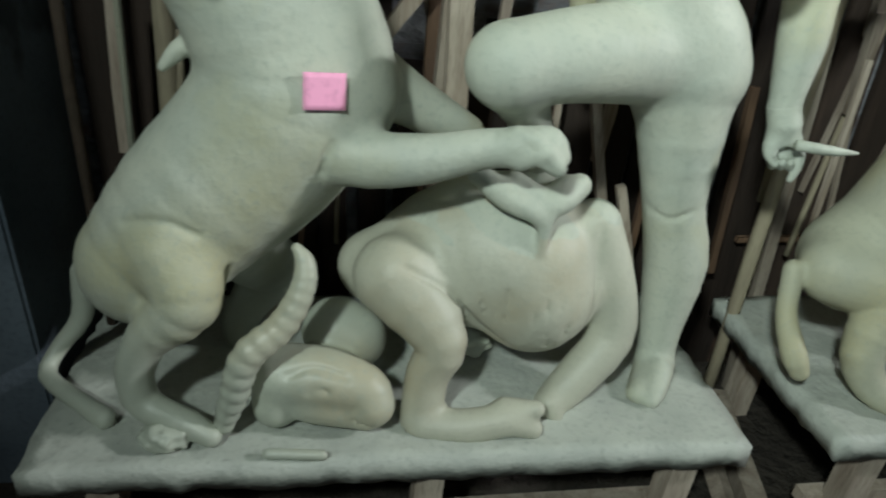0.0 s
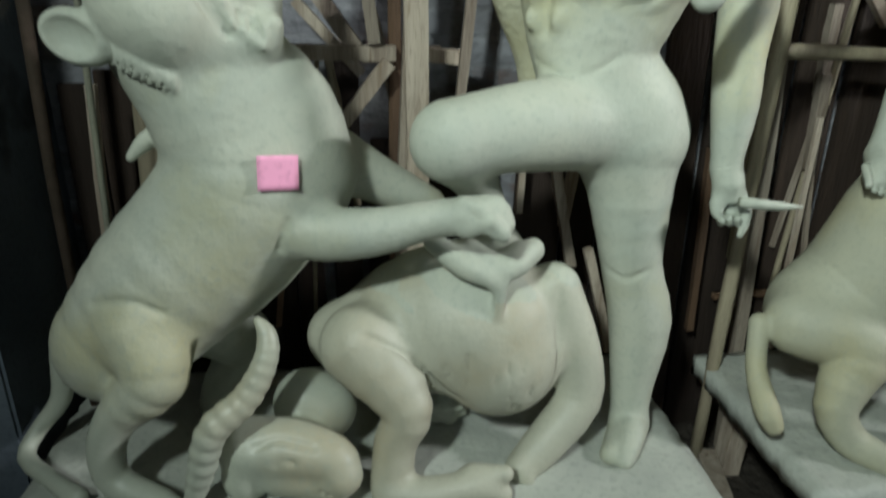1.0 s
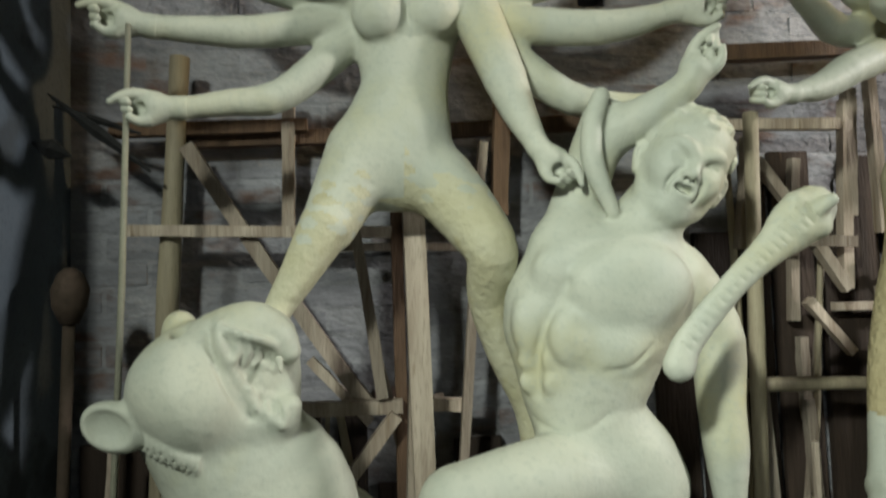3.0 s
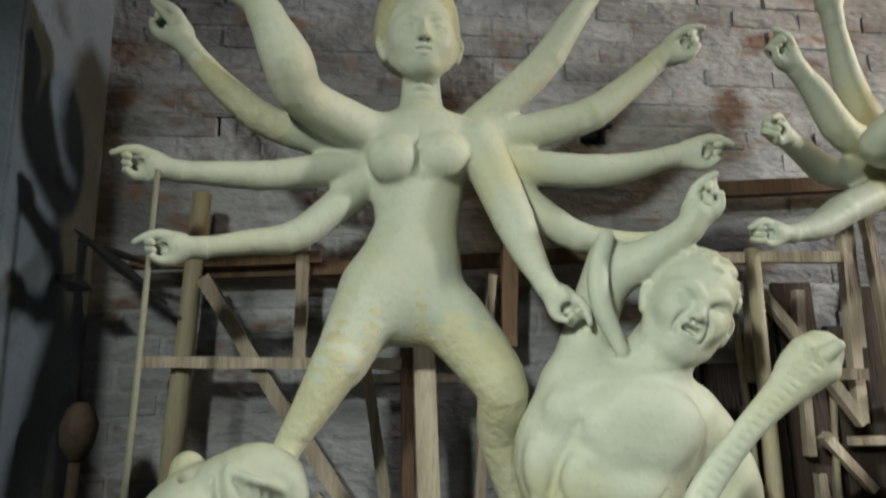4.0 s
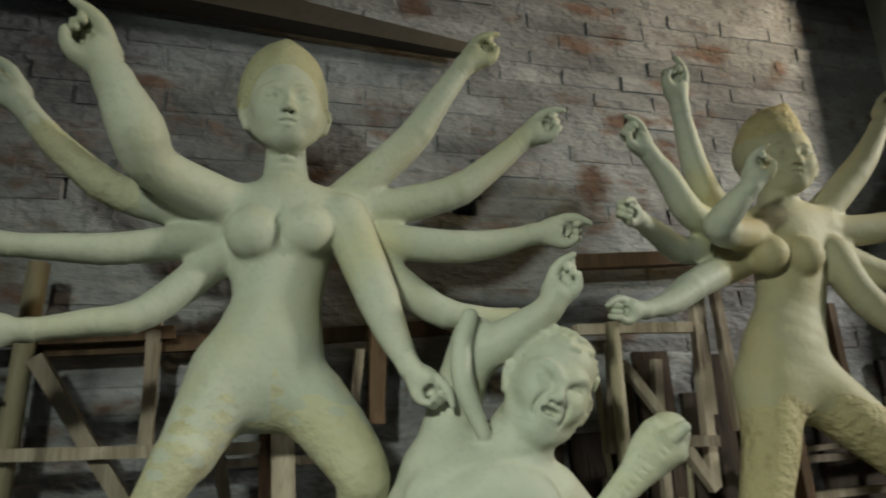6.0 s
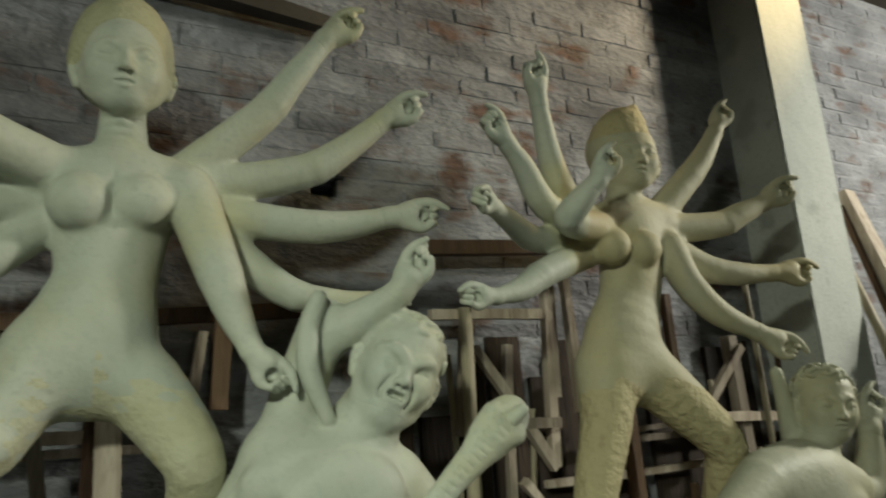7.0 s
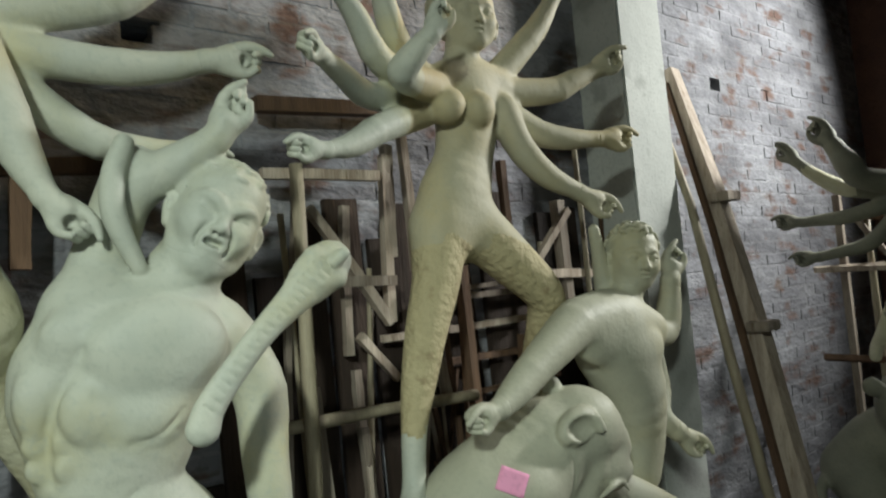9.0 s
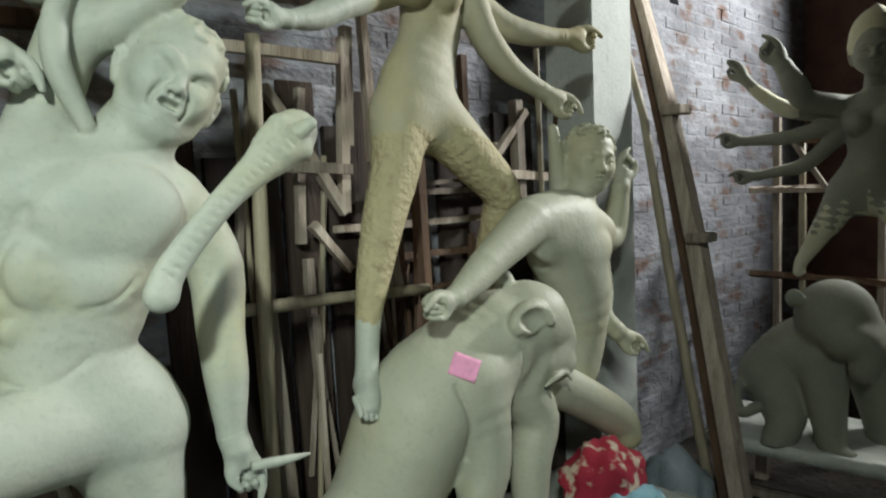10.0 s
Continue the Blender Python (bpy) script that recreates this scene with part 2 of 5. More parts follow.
        for g in (-1, 1):
            L(0.25, (0.80 * g, -0.20, 0.05, 0.18), (0.66 * g, -0.58 - drop, 0.20, 0.20), (0.24 * g, -0.86 - drop, 0.50, 0.18))
            B(0.3, (0.45 * g, -0.28, 0.56, 0.34 if fierce else 0.31))
            # ear with its hollow
            L(0.06, (0.98 * g, 0.22, -0.10, 0.13), (1.06 * g, 0.02, -0.08, 0.16), (1.03 * g, -0.28, 0.0, 0.13), (0.98 * g, -0.46, 0.04, 0.12))
            L(0.05, (1.12 * g, 0.10, 0.04, 0.06), (1.10 * g, -0.16, 0.08, 0.06), cut=True)
        # nose
        L(0.12, (0, 0.30, 0.84, 0.10), (0, 0.02, 0.98, 0.11), (0, -0.24, 1.10, 0.14))
        for g in (-1, 1):
            B(0.06, (0.14 * g, -0.28, 1.00, 0.115 if fierce else 0.095))
            L(0.03, (0.075 * g, -0.44, 1.00, 0.05), (0.07 * g, -0.33, 1.02, 0.05), cut=True)
        if fierce:
            for g in (-1, 1):
                # knitted brow, narrowed eye, folds beside the nose
                L(0.18, (0.40 * g, 0.10, 1.08, 0.17), (0.34 * g, 0.08, 1.04, 0.15), cut=True)
                L(0.12, (0.08 * g, 0.16, 0.95, 0.10), (0.28 * g, 0.33, 0.92, 0.14), (0.52 * g, 0.38, 0.78, 0.13), (0.72 * g, 0.28, 0.58, 0.09))
                B(0.03, (0.37 * g, 0.08, 0.72, 0.19))
                L(0.03, (0.20 * g, 0.04, 0.90, 0.028), (0.36 * g, 0.08, 0.925, 0.034), (0.54 * g, 0.07, 0.85, 0.026), cut=True)
                L(0.05, (0.22 * g, -0.02, 0.88, 0.04), (0.38 * g, -0.05, 0.88, 0.05), (0.55 * g, 0.0, 0.80, 0.04))
                L(0.12, (0.20 * g, -0.16, 1.02, 0.03), (0.33 * g, -0.36, 0.94, 0.045), (0.36 * g, -0.60, 0.82, 0.04), (0.30 * g, -0.78, 0.76, 0.03), cut=True)
                L(0.02, (0.03 * g, 0.20, 1.02, 0.018), (0.05 * g, 0.38, 0.99, 0.015), cut=True)
            # open mouth with bared teeth
            ring = [(math.cos(a) * 0.24, -0.60 + math.sin(a) * 0.17, 0.90 - 0.10 * abs(math.cos(a)) - 0.05 * (math.sin(a) < 0), 0.075) for a in [2 * math.pi * i / 10 for i in range(11)]]
            L(0.10, (-0.10, -0.60, 0.76, 0.20), (0.10, -0.60, 0.76, 0.20))
            L(0.05, *ring)
            L(0.03, (-0.14, -0.60, 0.94, 0.095), (0.14, -0.60, 0.94, 0.095), cut=True)
            L(0.02, (-0.14, -0.60, 0.80, 0.06), (0.14, -0.60, 0.80, 0.06), cut=True)
            for i in range(5):
                L(0.006, (-0.13 + 0.065 * i, -0.48, 0.87, 0.034), (-0.13 + 0.065 * i, -0.515, 0.88, 0.030))
            L(0.02, (-0.11, -0.69, 0.83, 0.05), (0.11, -0.69, 0.83, 0.05))
        else:
            for g in (-1, 1):
                L(0.22, (0.44 * g, 0.12, 1.10, 0.24), (0.36 * g, 0.10, 1.08, 0.22), cut=True)
                B(0.05, (0.40 * g, 0.10, 0.72, 0.20))
                L(0.02, (0.20 * g, 0.05, 0.88, 0.030), (0.38 * g, 0.01, 0.925, 0.040), (0.58 * g, 0.06, 0.81, 0.028), cut=True)
                L(0.10, (0.14 * g, 0.26, 0.92, 0.06), (0.40 * g, 0.38, 0.86, 0.07), (0.66 * g, 0.28, 0.66, 0.06))
            L(0.10, (-0.14, -0.56, 0.82, 0.13), (0.14, -0.56, 0.82, 0.13))
            L(0.03, (-0.22, -0.56, 0.86, 0.035), (-0.07, -0.52, 0.96, 0.06), (0.07, -0.52, 0.96, 0.06), (0.22, -0.56, 0.86, 0.035))
            L(0.03, (-0.17, -0.64, 0.87, 0.04), (0, -0.68, 0.94, 0.07), (0.17, -0.64, 0.87, 0.04))
            L(0.012, (-0.19, -0.585, 0.92, 0.028), (0, -0.60, 1.00, 0.055), (0.19, -0.585, 0.92, 0.028), cut=True)
        return self

    def curls(self, p, r, face, up, seed, low=0.62, n=60):
        """Short wavy locks over the scalp."""
        f, u = Vector(face).normalized(), Vector(up)
        u = (u - f * u.dot(f)).normalized()
        s = f.cross(u)
        c = Vector(p) + (u * 0.50 - f * 0.12) * r
        rnd = random.Random(seed)
        for i in range(n):
            b = 0.98 - 1.1 * (i + 0.5) / n
            a = i * 2.39996
            q = math.sqrt(max(0, 1 - b * b))
            d = Vector((q * math.cos(a), b, q * math.sin(a)))
            if d.z > 0.25 and d.y < low or d.z > 0.80:
                continue
            way = s * d.x + u * d.y + f * d.z
            side = way.cross(u * 0.6 + f * 0.8).normalized() * rnd.choice((-1, 1)) * 0.16
            fall = (way.cross(side)).normalized() * 0.20 * rnd.choice((-1, 1))
            k = 0.99 + 0.05 * rnd.random()
            self.limb(0.06 * r, *[(*(c + (way * k + side * e + fall * (1 - e * e)) * r), 0.075 * r) for e in (-1, -0.3, 0.4, 1)], steps=2)
        return self

    def value(self, X, Y, Z):
        out = np.full(X.shape, 1.0)
        for op in self.ops:
            if op[2] == "chain":
                v = np.full(X.shape, 1.0)
                for a, e in zip(op[3], op[3][1:]):
                    v = np.minimum(v, self.cone(a, e, op[4], X, Y, Z))
            else:
                v = self.oval(op, X, Y, Z)
            out = self.merge(out, v, op[0], op[1])
        return out

    @staticmethod
    def cone(a, e, flat, X, Y, Z):
        d = e[:3] - a[:3]
        l2 = max(float(d @ d), 1e-9)
        t = np.clip(((X - a[0]) * d[0] + (Y - a[1]) * d[1] + (Z - a[2]) * d[2]) / l2, 0, 1)
        return np.sqrt((X - a[0] - t * d[0]) ** 2 + ((Y - a[1] - t * d[1]) / flat) ** 2 + (Z - a[2] - t * d[2]) ** 2) - (a[3] + t * (e[3] - a[3]))

    @staticmethod
    def oval(op, X, Y, Z):
        a, (r, rot) = op[3], op[4]
        q = [(X - a[0]) * rot[0][i] + (Y - a[1]) * rot[1][i] + (Z - a[2]) * rot[2][i] for i in range(3)]
        k0 = np.sqrt(sum((q[i] / r[i]) ** 2 for i in range(3)))
        k1 = np.sqrt(sum((q[i] / r[i] ** 2) ** 2 for i in range(3))) + 1e-9
        return k0 * (k0 - 1) / k1

    @staticmethod
    def merge(old, v, k, cut):
        if cut:
            h = np.maximum(k - np.abs(old + v), 0) / k
            return np.maximum(old, -v) + h * h * k / 4
        h = np.maximum(k - np.abs(old - v), 0) / k
        return np.minimum(old, v) - h * h * k / 4

    @staticmethod
    def reach(op):
        k, cut, kind, a, e = op
        if kind == "chain":
            lo = np.min([p[:3] - p[3] for p in a], 0)
            hi = np.max([p[:3] + p[3] for p in a], 0)
        else:
            lo, hi = a[:3] - e[0].max(), a[:3] + e[0].max()
        return lo - k - 0.02, hi + k + 0.02

    def front(self, x, z, y0=0.7):
        """The first surface met going along +y, and its normal."""
        y = np.arange(y0, y0 + 1.2, 0.002)
        v = self.value(np.full_like(y, x), y, np.full_like(y, z))
        i = int(np.argmax(v < 0)) if (v < 0).any() else int(np.argmin(v))
        p = np.array((x, y[i], z))
        g = []
        for ax in range(3):
            e = np.zeros(3)
            e[ax] = 0.012
            A, B = p + e, p - e
            g.append(float(self.value(np.array([A[0]]), np.array([A[1]]), np.array([A[2]]))[0] - self.value(np.array([B[0]]), np.array([B[1]]), np.array([B[2]]))[0]))
        return Vector(p), Vector(g).normalized()

    def groove(self, k, r, *pts, ridge=False):
        """A crease (or ridge) pressed along the front surface through points of which x and z count."""
        q = [(*self.front(p[0], p[2])[0], r) for p in pts]
        return self.limb(k, *q, cut=not ridge)

    def swell(self, k, p, shape, out):
        """A muscle that stands out from the front surface at x, z by the given height."""
        y = self.front(p[0], p[2])[0].y - out + shape[1] * p[3]
        return self.ball(k, (p[0], y, p[2], p[3]), shape)

    def mesh(self, name, mats, step=0.008, tone=None, floor=None):
        """The body on a coarse grid, heads and hands (the seams) on a finer one, all in one mesh."""
        bounds = [self.reach(o) for o in self.ops if not o[1]]
        lo = np.min([b[0] for b in bounds], 0)
        hi = np.max([b[1] for b in bounds], 0)
        cos, quads, o = [], [], 0
        fine = [(np.array(p), q) for p, q in self.seams]
        jobs = [(lo, hi, step, None)] + [(p - q - 0.01, p + q + 0.01, min(step, max(0.0022, q / 38)), (p, q)) for p, q in fine]
        for lo, hi, st, inside in jobs:
            co, qd = self.skin(lo, hi, st, floor, inside, fine)
            if len(co):
                cos.append(co)
                quads.append(qd + o)
                o += len(co)
        co, quads = np.concatenate(cos), np.concatenate(quads)
        me = bpy.data.meshes.new(name)
        me.vertices.add(len(co))
        me.vertices.foreach_set("co", co.astype(np.float32).ravel())
        me.loops.add(quads.size)
        me.loops.foreach_set("vertex_index", quads.astype(np.int32).ravel())
        me.polygons.add(len(quads))
        me.polygons.foreach_set("loop_start", np.arange(0, quads.size, 4, dtype=np.int32))
        for m in mats:
            me.materials.append(m)
        me.polygons.foreach_set("use_smooth", np.ones(len(quads), bool))
        if tone is not None:
            mid = co[quads].mean(1)
            me.polygons.foreach_set("material_index", tone(mid).astype(np.int32))
        me.update(calc_edges=True)
        me.validate()
        return me

    def skin(self, lo, hi, step, floor, inside, fine):
        n = np.ceil((hi - lo) / step).astype(int) + 1
        ax = [lo[i] + step * np.arange(n[i]) for i in range(3)]
        F = np.full(n, 0.5, np.float32)

        def block(p, q):
            i0 = np.clip(((p - lo) / step).astype(int), 0, n)
            i1 = np.clip(((q - lo) / step).astype(int) + 2, 0, n)
            return tuple(slice(s, max(s, e)) for s, e in zip(i0, i1))

        def grid(sl):
            return ax[0][sl[0]][:, None, None], ax[1][sl[1]][None, :, None], ax[2][sl[2]][None, None, :]

        for op in self.ops:
            sl = block(*self.reach(op))
            if any(q.start >= q.stop for q in sl):
                continue
            if op[2] == "chain":
                v = np.full([s.stop - s.start for s in sl], 1.0)
                for a, e in zip(op[3], op[3][1:]):
                    ss = block(*self.reach((op[0], False, "chain", [a, e], 1)))
                    if any(q.start >= q.stop for q in ss):
                        continue
                    local = tuple(slice(s.start - m.start, s.stop - m.start) for s, m in zip(ss, sl))
                    v[local] = np.minimum(v[local], self.cone(a, e, op[4], *grid(ss)))
            else:
                v = self.oval(op, *grid(sl))
            F[sl] = self.merge(F[sl], v, op[0], op[1])
        if floor is not None:
            F = np.maximum(F, (floor - ax[2])[None, None, :].astype(np.float32))
        # the fine balls overlap the coarse body a little
        far = lambda p, sl: np.sqrt((grid(sl)[0] - p[0]) ** 2 + (grid(sl)[1] - p[1]) ** 2 + (grid(sl)[2] - p[2]) ** 2)
        if inside is not None:
            sl = block(lo, hi)
            F = np.maximum(F, (far(inside[0], sl) - inside[1]).astype(np.float32))
        else:
            for p, q in fine:
                sl = block(p - q, p + q)
                F[sl] = np.maximum(F[sl], (q - 0.012 - far(p, sl)).astype(np.float32))
        S = F < 0
        # surface nets
        acc = np.zeros((*(n - 1), 3), np.float32)
        cnt = np.zeros(n - 1, np.int32)
        corner = [(i, j, k) for i in (0, 1) for j in (0, 1) for k in (0, 1)]
        view = lambda A, c: A[c[0]:n[0] - 1 + c[0], c[1]:n[1] - 1 + c[1], c[2]:n[2] - 1 + c[2]]
        for c in corner:
            for axis in range(3):
                if c[axis]:
                    continue
                e = list(c)
                e[axis] = 1
                fa, fb = view(F, c), view(F, e)
                x = view(S, c) != view(S, e)
                t = np.where(x, fa / np.where(x, fa - fb, 1), 0)
                for d in range(3):
                    acc[..., d] += np.where(x, c[d] + (t if d == axis else 0), 0)
                cnt += x
        used = cnt > 0
        idx = np.full(n - 1, -1, np.int64)
        idx[used] = np.arange(used.sum())
        cells = np.argwhere(used)
        co = lo + step * (cells + acc[used] / cnt[used][:, None])
        quads = []
        for axis in range(3):
            u, v = [(1, 2), (2, 0), (0, 1)][axis]
            a = [slice(1, -1)] * 3
            b = [slice(1, -1)] * 3
            a[axis], b[axis] = slice(0, -1), slice(1, None)
            s0, s1 = S[tuple(a)], S[tuple(b)]
            for flip in (False, True):
                hit = np.argwhere((s0 & ~s1) if not flip else (~s0 & s1))
                if not len(hit):
                    continue
                hit[:, [u, v]] += 1
                q = []
                for du, dv in ((1, 1), (0, 1), (0, 0), (1, 0)):
                    h = hit.copy()
                    h[:, u] -= du
                    h[:, v] -= dv
                    q.append(idx[h[:, 0], h[:, 1], h[:, 2]])
                q = np.stack(q, 1)
                quads.append(q if not flip else q[:, ::-1])
        if not quads:
            return np.zeros((0, 3)), np.zeros((0, 4), int)
        quads = np.concatenate(quads)
        quads = quads[(quads >= 0).all(1)]
        # one pass of relaxing
        for _ in range(2 if inside is None else 1):
            tot, deg = np.zeros_like(co), np.zeros(len(co))
            for i in range(4):
                np.add.at(tot, quads[:, i], co[quads[:, (i + 1) % 4]])
                np.add.at(deg, quads[:, i], 1)
            co = co * 0.5 + 0.5 * tot / np.maximum(deg, 1)[:, None]
        return co, quads


def jag(p, s=30.0, a=0.02):
    """An uneven edge for where one clay coat ends."""
    return a * (np.sin(p[:, 0] * s) + np.sin(p[:, 1] * s * 1.7 + 1) + np.sin(p[:, 2] * s * 2.3 + p[:, 0] * 40))


def statue(name, c, mats, label, category, tone=None, step=0.008, group="", floor=None):
    ob = new(name, c.mesh(name, mats, step, tone, floor))
    return tagged(ob, label, category, group)


# ---------------------------------------------------------------- the shed
WALL_Y = 1.83
floor_bm = bmesh.new()
box(floor_bm, (-3.5, -3.6, -0.3), (7.2, 2.2, 0.0))
tagged(finish("floor", floor_bm, SOIL), "bare dark trodden earth floor of a workshop", "floor", kind="structure")
# roof out of view, added to close the room
bm = bmesh.new()
box(bm, (-3.5, -3.6, 3.95), (7.2, 2.2, 4.05))
tagged(finish("ceiling", bm, TIN), "unseen dark tin sheet added to close the room above", "ceiling", kind="structure")
HOLES = [(-0.366, 2.45), (0.832, 2.45), (4.03, 2.67), (4.65, 2.67)]
wall_back = bmesh.new()
box(wall_back, (-3.5, 2.0, 0), (7.2, 2.1, 3.95))
z0 = 0.0
for level in (2.45, 2.67, None):
    z1 = level - 0.037 if level else 3.95
    box(wall_back, (-3.5, WALL_Y - 0.0095, z0), (7.2, 1.999, z1))
    if level:
        x0 = -3.5
        for hx in [h[0] for h in HOLES if h[1] == level] + [None]:
            x1 = hx - 0.055 if hx is not None else 7.2
            box(wall_back, (x0, WALL_Y - 0.0095, z1), (x1, 1.999, level + 0.037))
            x0 = x1 + 0.11
        z0 = level + 0.037
wall_back = tagged(finish("wall_north", wall_back, MORTAR), "worn whitewashed brick wall with bare red patches", "wall", kind="structure")
# unseen west wall, added in dark brick to cut bounced light
bm = bmesh.new()
box(bm, (-3.6, -3.6, 0), (-3.4, WALL_Y, 3.95))
tagged(finish("wall_west", bm, RED_BRICK), "bare red brick side wall", "wall", kind="structure")
bm = bmesh.new()
box(bm, (6.2, -3.6, 0), (6.4, WALL_Y, 3.95))
tagged(finish("wall_east", bm, RED_BRICK), "bare red brick side wall in shade", "wall", kind="structure")
# unseen south wall, added dark against bounce, with a gap for the fill lamp
bm = bmesh.new()
box(bm, (-3.4, -3.6, 0), (-1.9, -3.4, 3.95))
box(bm, (0.2, -3.6, 0), (6.2, -3.4, 3.95))
box(bm, (-1.9, -3.6, 3.0), (0.2, -3.4, 3.95))
box(bm, (-1.9, -3.6, 0), (0.2, -3.4, 1.2))
tagged(finish("wall_south", bm, RED_BRICK), "unseen dark brick wall added behind, with a gap for the fill", "wall", kind="structure")
bm = bmesh.new()
box(bm, (2.79, 1.57, 0), (3.12, WALL_Y, 3.95), 0.008)
tagged(finish("pillar_2", bm, LIT_WASH), "square whitish pillar by the brick wall, paled for its light", "pillar", kind="structure")
bm = bmesh.new()
box(bm, (-1.25, 1.33, 0), (-0.70, WALL_Y, 3.95), 0.008)
tagged(finish("pillar_1", bm, BLUE_SHADE), "square pillar against the brick wall, shade painted as blue-grey", "pillar", kind="structure")


# ---------------------------------------------------------------- platforms
def platform(x0, x1, y0, y1, top, m=None):
    base = new("plinth")
    bm = bmesh.new()
    nx, ny = 40, 20
    g = [[bm.verts.new((x0 + (x1 - x0) * i / nx + random.uniform(-0.004, 0.004), y0 + (y1 - y0) * j / ny + random.uniform(-0.004, 0.004), top + random.uniform(-0.004, 0.004))) for i in range(nx + 1)] for j in range(ny + 1)]
    for j in range(ny):
        for i in range(nx):
            bm.faces.new((g[j][i], g[j][i + 1], g[j + 1][i + 1], g[j + 1][i]))
    ext = bmesh.ops.extrude_face_region(bm, geom=bm.faces[:])
    low = [v for v in ext["geom"] if isinstance(v, bmesh.types.BMVert)]
    for v in low:
        v.co.z = top - 0.058 + random.uniform(-0.008, 0.004)
    bmesh.ops.recalc_face_normals(bm, faces=bm.faces[:])
    part("slab", bm, BASE, base, "rough clay-smeared board", smooth=True)
    for x in (x0 + 0.13, (x0 + x1) / 2 + 0.04, x1 - 0.13):
        for y in (y0 + 0.06, y1 - 0.08):
            lb = bmesh.new()
            tube(lb, [(x, y, 0.0, 0.032), (x + 0.012, y, top - 0.055, 0.034)], square=True)
            part("leg", lb, SAWN, base)
    bb = bmesh.new()
    tube(bb, [(x0 + 0.05, y0 + 0.10, 0.10, 0.02), (x1 - 0.05, y0 + 0.11, 0.11, 0.02)], square=True)
    part("rail", bb, SAWN, base)
    tagged(base, "low clay-smeared board plinth on short wooden legs", "plinth", "plinths")
    return base


platform(-0.63, 0.88, 0.99, 1.62, 0.38)
platform(1.10, 2.62, 0.99, 1.60, 0.38)
far_plinth = platform(-0.75, 0.75, -0.3, 0.3, 0.38)
far_plinth.matrix_basis = pose(3.68, 0.62, 0, 0, 0, -84)

# ---------------------------------------------------------------- first group
# lion
c = Clay()
c.limb(0.06, (-0.412, 1.270, 0.691, 0.136), (-0.302, 1.290, 0.812, 0.163), (-0.179, 1.320, 0.927, 0.181), (-0.111, 1.320, 1.038, 0.177), (-0.134, 1.310, 1.152, 0.133))
c.limb(0.05, (-0.180, 1.310, 1.183, 0.125), (-0.236, 1.300, 1.307, 0.123))
# full chest
c.limb(0.06, (-0.13, 1.30, 1.285, 0.090), (-0.055, 1.32, 1.165, 0.120), (-0.03, 1.33, 1.04, 0.125))
# near hind leg
c.limb(0.03, (-0.332, 1.170, 0.758, 0.080), (-0.308, 1.130, 0.681, 0.067), (-0.384, 1.120, 0.601, 0.044), (-0.421, 1.120, 0.521, 0.038), (-0.409, 1.110, 0.443, 0.034), (-0.316, 1.070, 0.420, 0.029), (-0.273, 1.050, 0.406, 0.022))
# far hind leg
c.limb(0.03, (-0.241, 1.400, 0.660, 0.091), (-0.185, 1.430, 0.574, 0.068), (-0.250, 1.440, 0.466, 0.050), (-0.268, 1.420, 0.397, 0.042), (-0.211, 1.380, 0.368, 0.033))
# tail
c.limb(0.015, (-0.565, 1.330, 0.628, 0.029), (-0.591, 1.330, 0.511, 0.023), (-0.639, 1.300, 0.449, 0.019), (-0.652, 1.250, 0.410, 0.019), (-0.562, 1.170, 0.404, 0.020), (-0.497, 1.120, 0.400, 0.023))
# near foreleg
c.limb(0.035, (-0.063, 1.270, 1.017, 0.087), (0.001, 1.210, 0.953, 0.060), (0.127, 1.170, 0.961, 0.049), (0.241, 1.150, 0.991, 0.038), (0.302, 1.140, 1.000, 0.037))
c.limb(0.012, (0.311, 1.130, 1.008, 0.035), (0.360, 1.120, 1.020, 0.027), (0.379, 1.110, 0.994, 0.021))
c.limb(0.010, (0.310, 1.120, 0.985, 0.023), (0.350, 1.090, 1.006, 0.017), (0.360, 1.100, 0.978, 0.012))
for i in range(4):
    c.limb(0.004, (0.300 + 0.012 * i, 1.125 - 0.006 * i, 1.030 - 0.003 * i, 0.016), (0.335 + 0.012 * i, 1.100 - 0.004 * i, 1.022 - 0.012 * i, 0.015), (0.345 + 0.010 * i, 1.092, 0.990 - 0.006 * i, 0.012))
# far foreleg
c.limb(0.04, (0.016, 1.420, 1.060, 0.083), (0.135, 1.450, 0.993, 0.058), (0.265, 1.470, 0.915, 0.047))
c.ball(0.03, (-0.251, 1.250, 1.378, 0.110))
c.ball(0.04, (-0.215, 1.220, 1.353, 0.086))
c.limb(0.03, (-0.225, 1.250, 1.422, 0.085), (-0.156, 1.240, 1.472, 0.069), (-0.112, 1.240, 1.493, 0.054), (-0.068, 1.235, 1.475, 0.038), (-0.046, 1.230, 1.447, 0.025))
c.limb(0.02, (-0.183, 1.240, 1.326, 0.067), (-0.118, 1.240, 1.312, 0.052), (-0.062, 1.230, 1.312, 0.034), (-0.042, 1.220, 1.341, 0.022))
c.ball(0.03, (-0.120, 1.270, 1.394, 0.069))
ear = (-0.368, 1.205, 1.318, 0.056)
# cupped near ear, torn far ear
c.ball(0.012, ear, (1.15, 0.6, 0.85), (0, 25, 0))
c.ball(0.006, (ear[0] - 0.010, ear[1] - 0.032, ear[2] + 0.002, ear[3] * 0.80), (1.15, 0.62, 0.82), (0, 25, 0), cut=True)
c.ball(0.02, (-0.270, 1.29, 1.492, 0.040), (0.9, 0.7, 1.0))
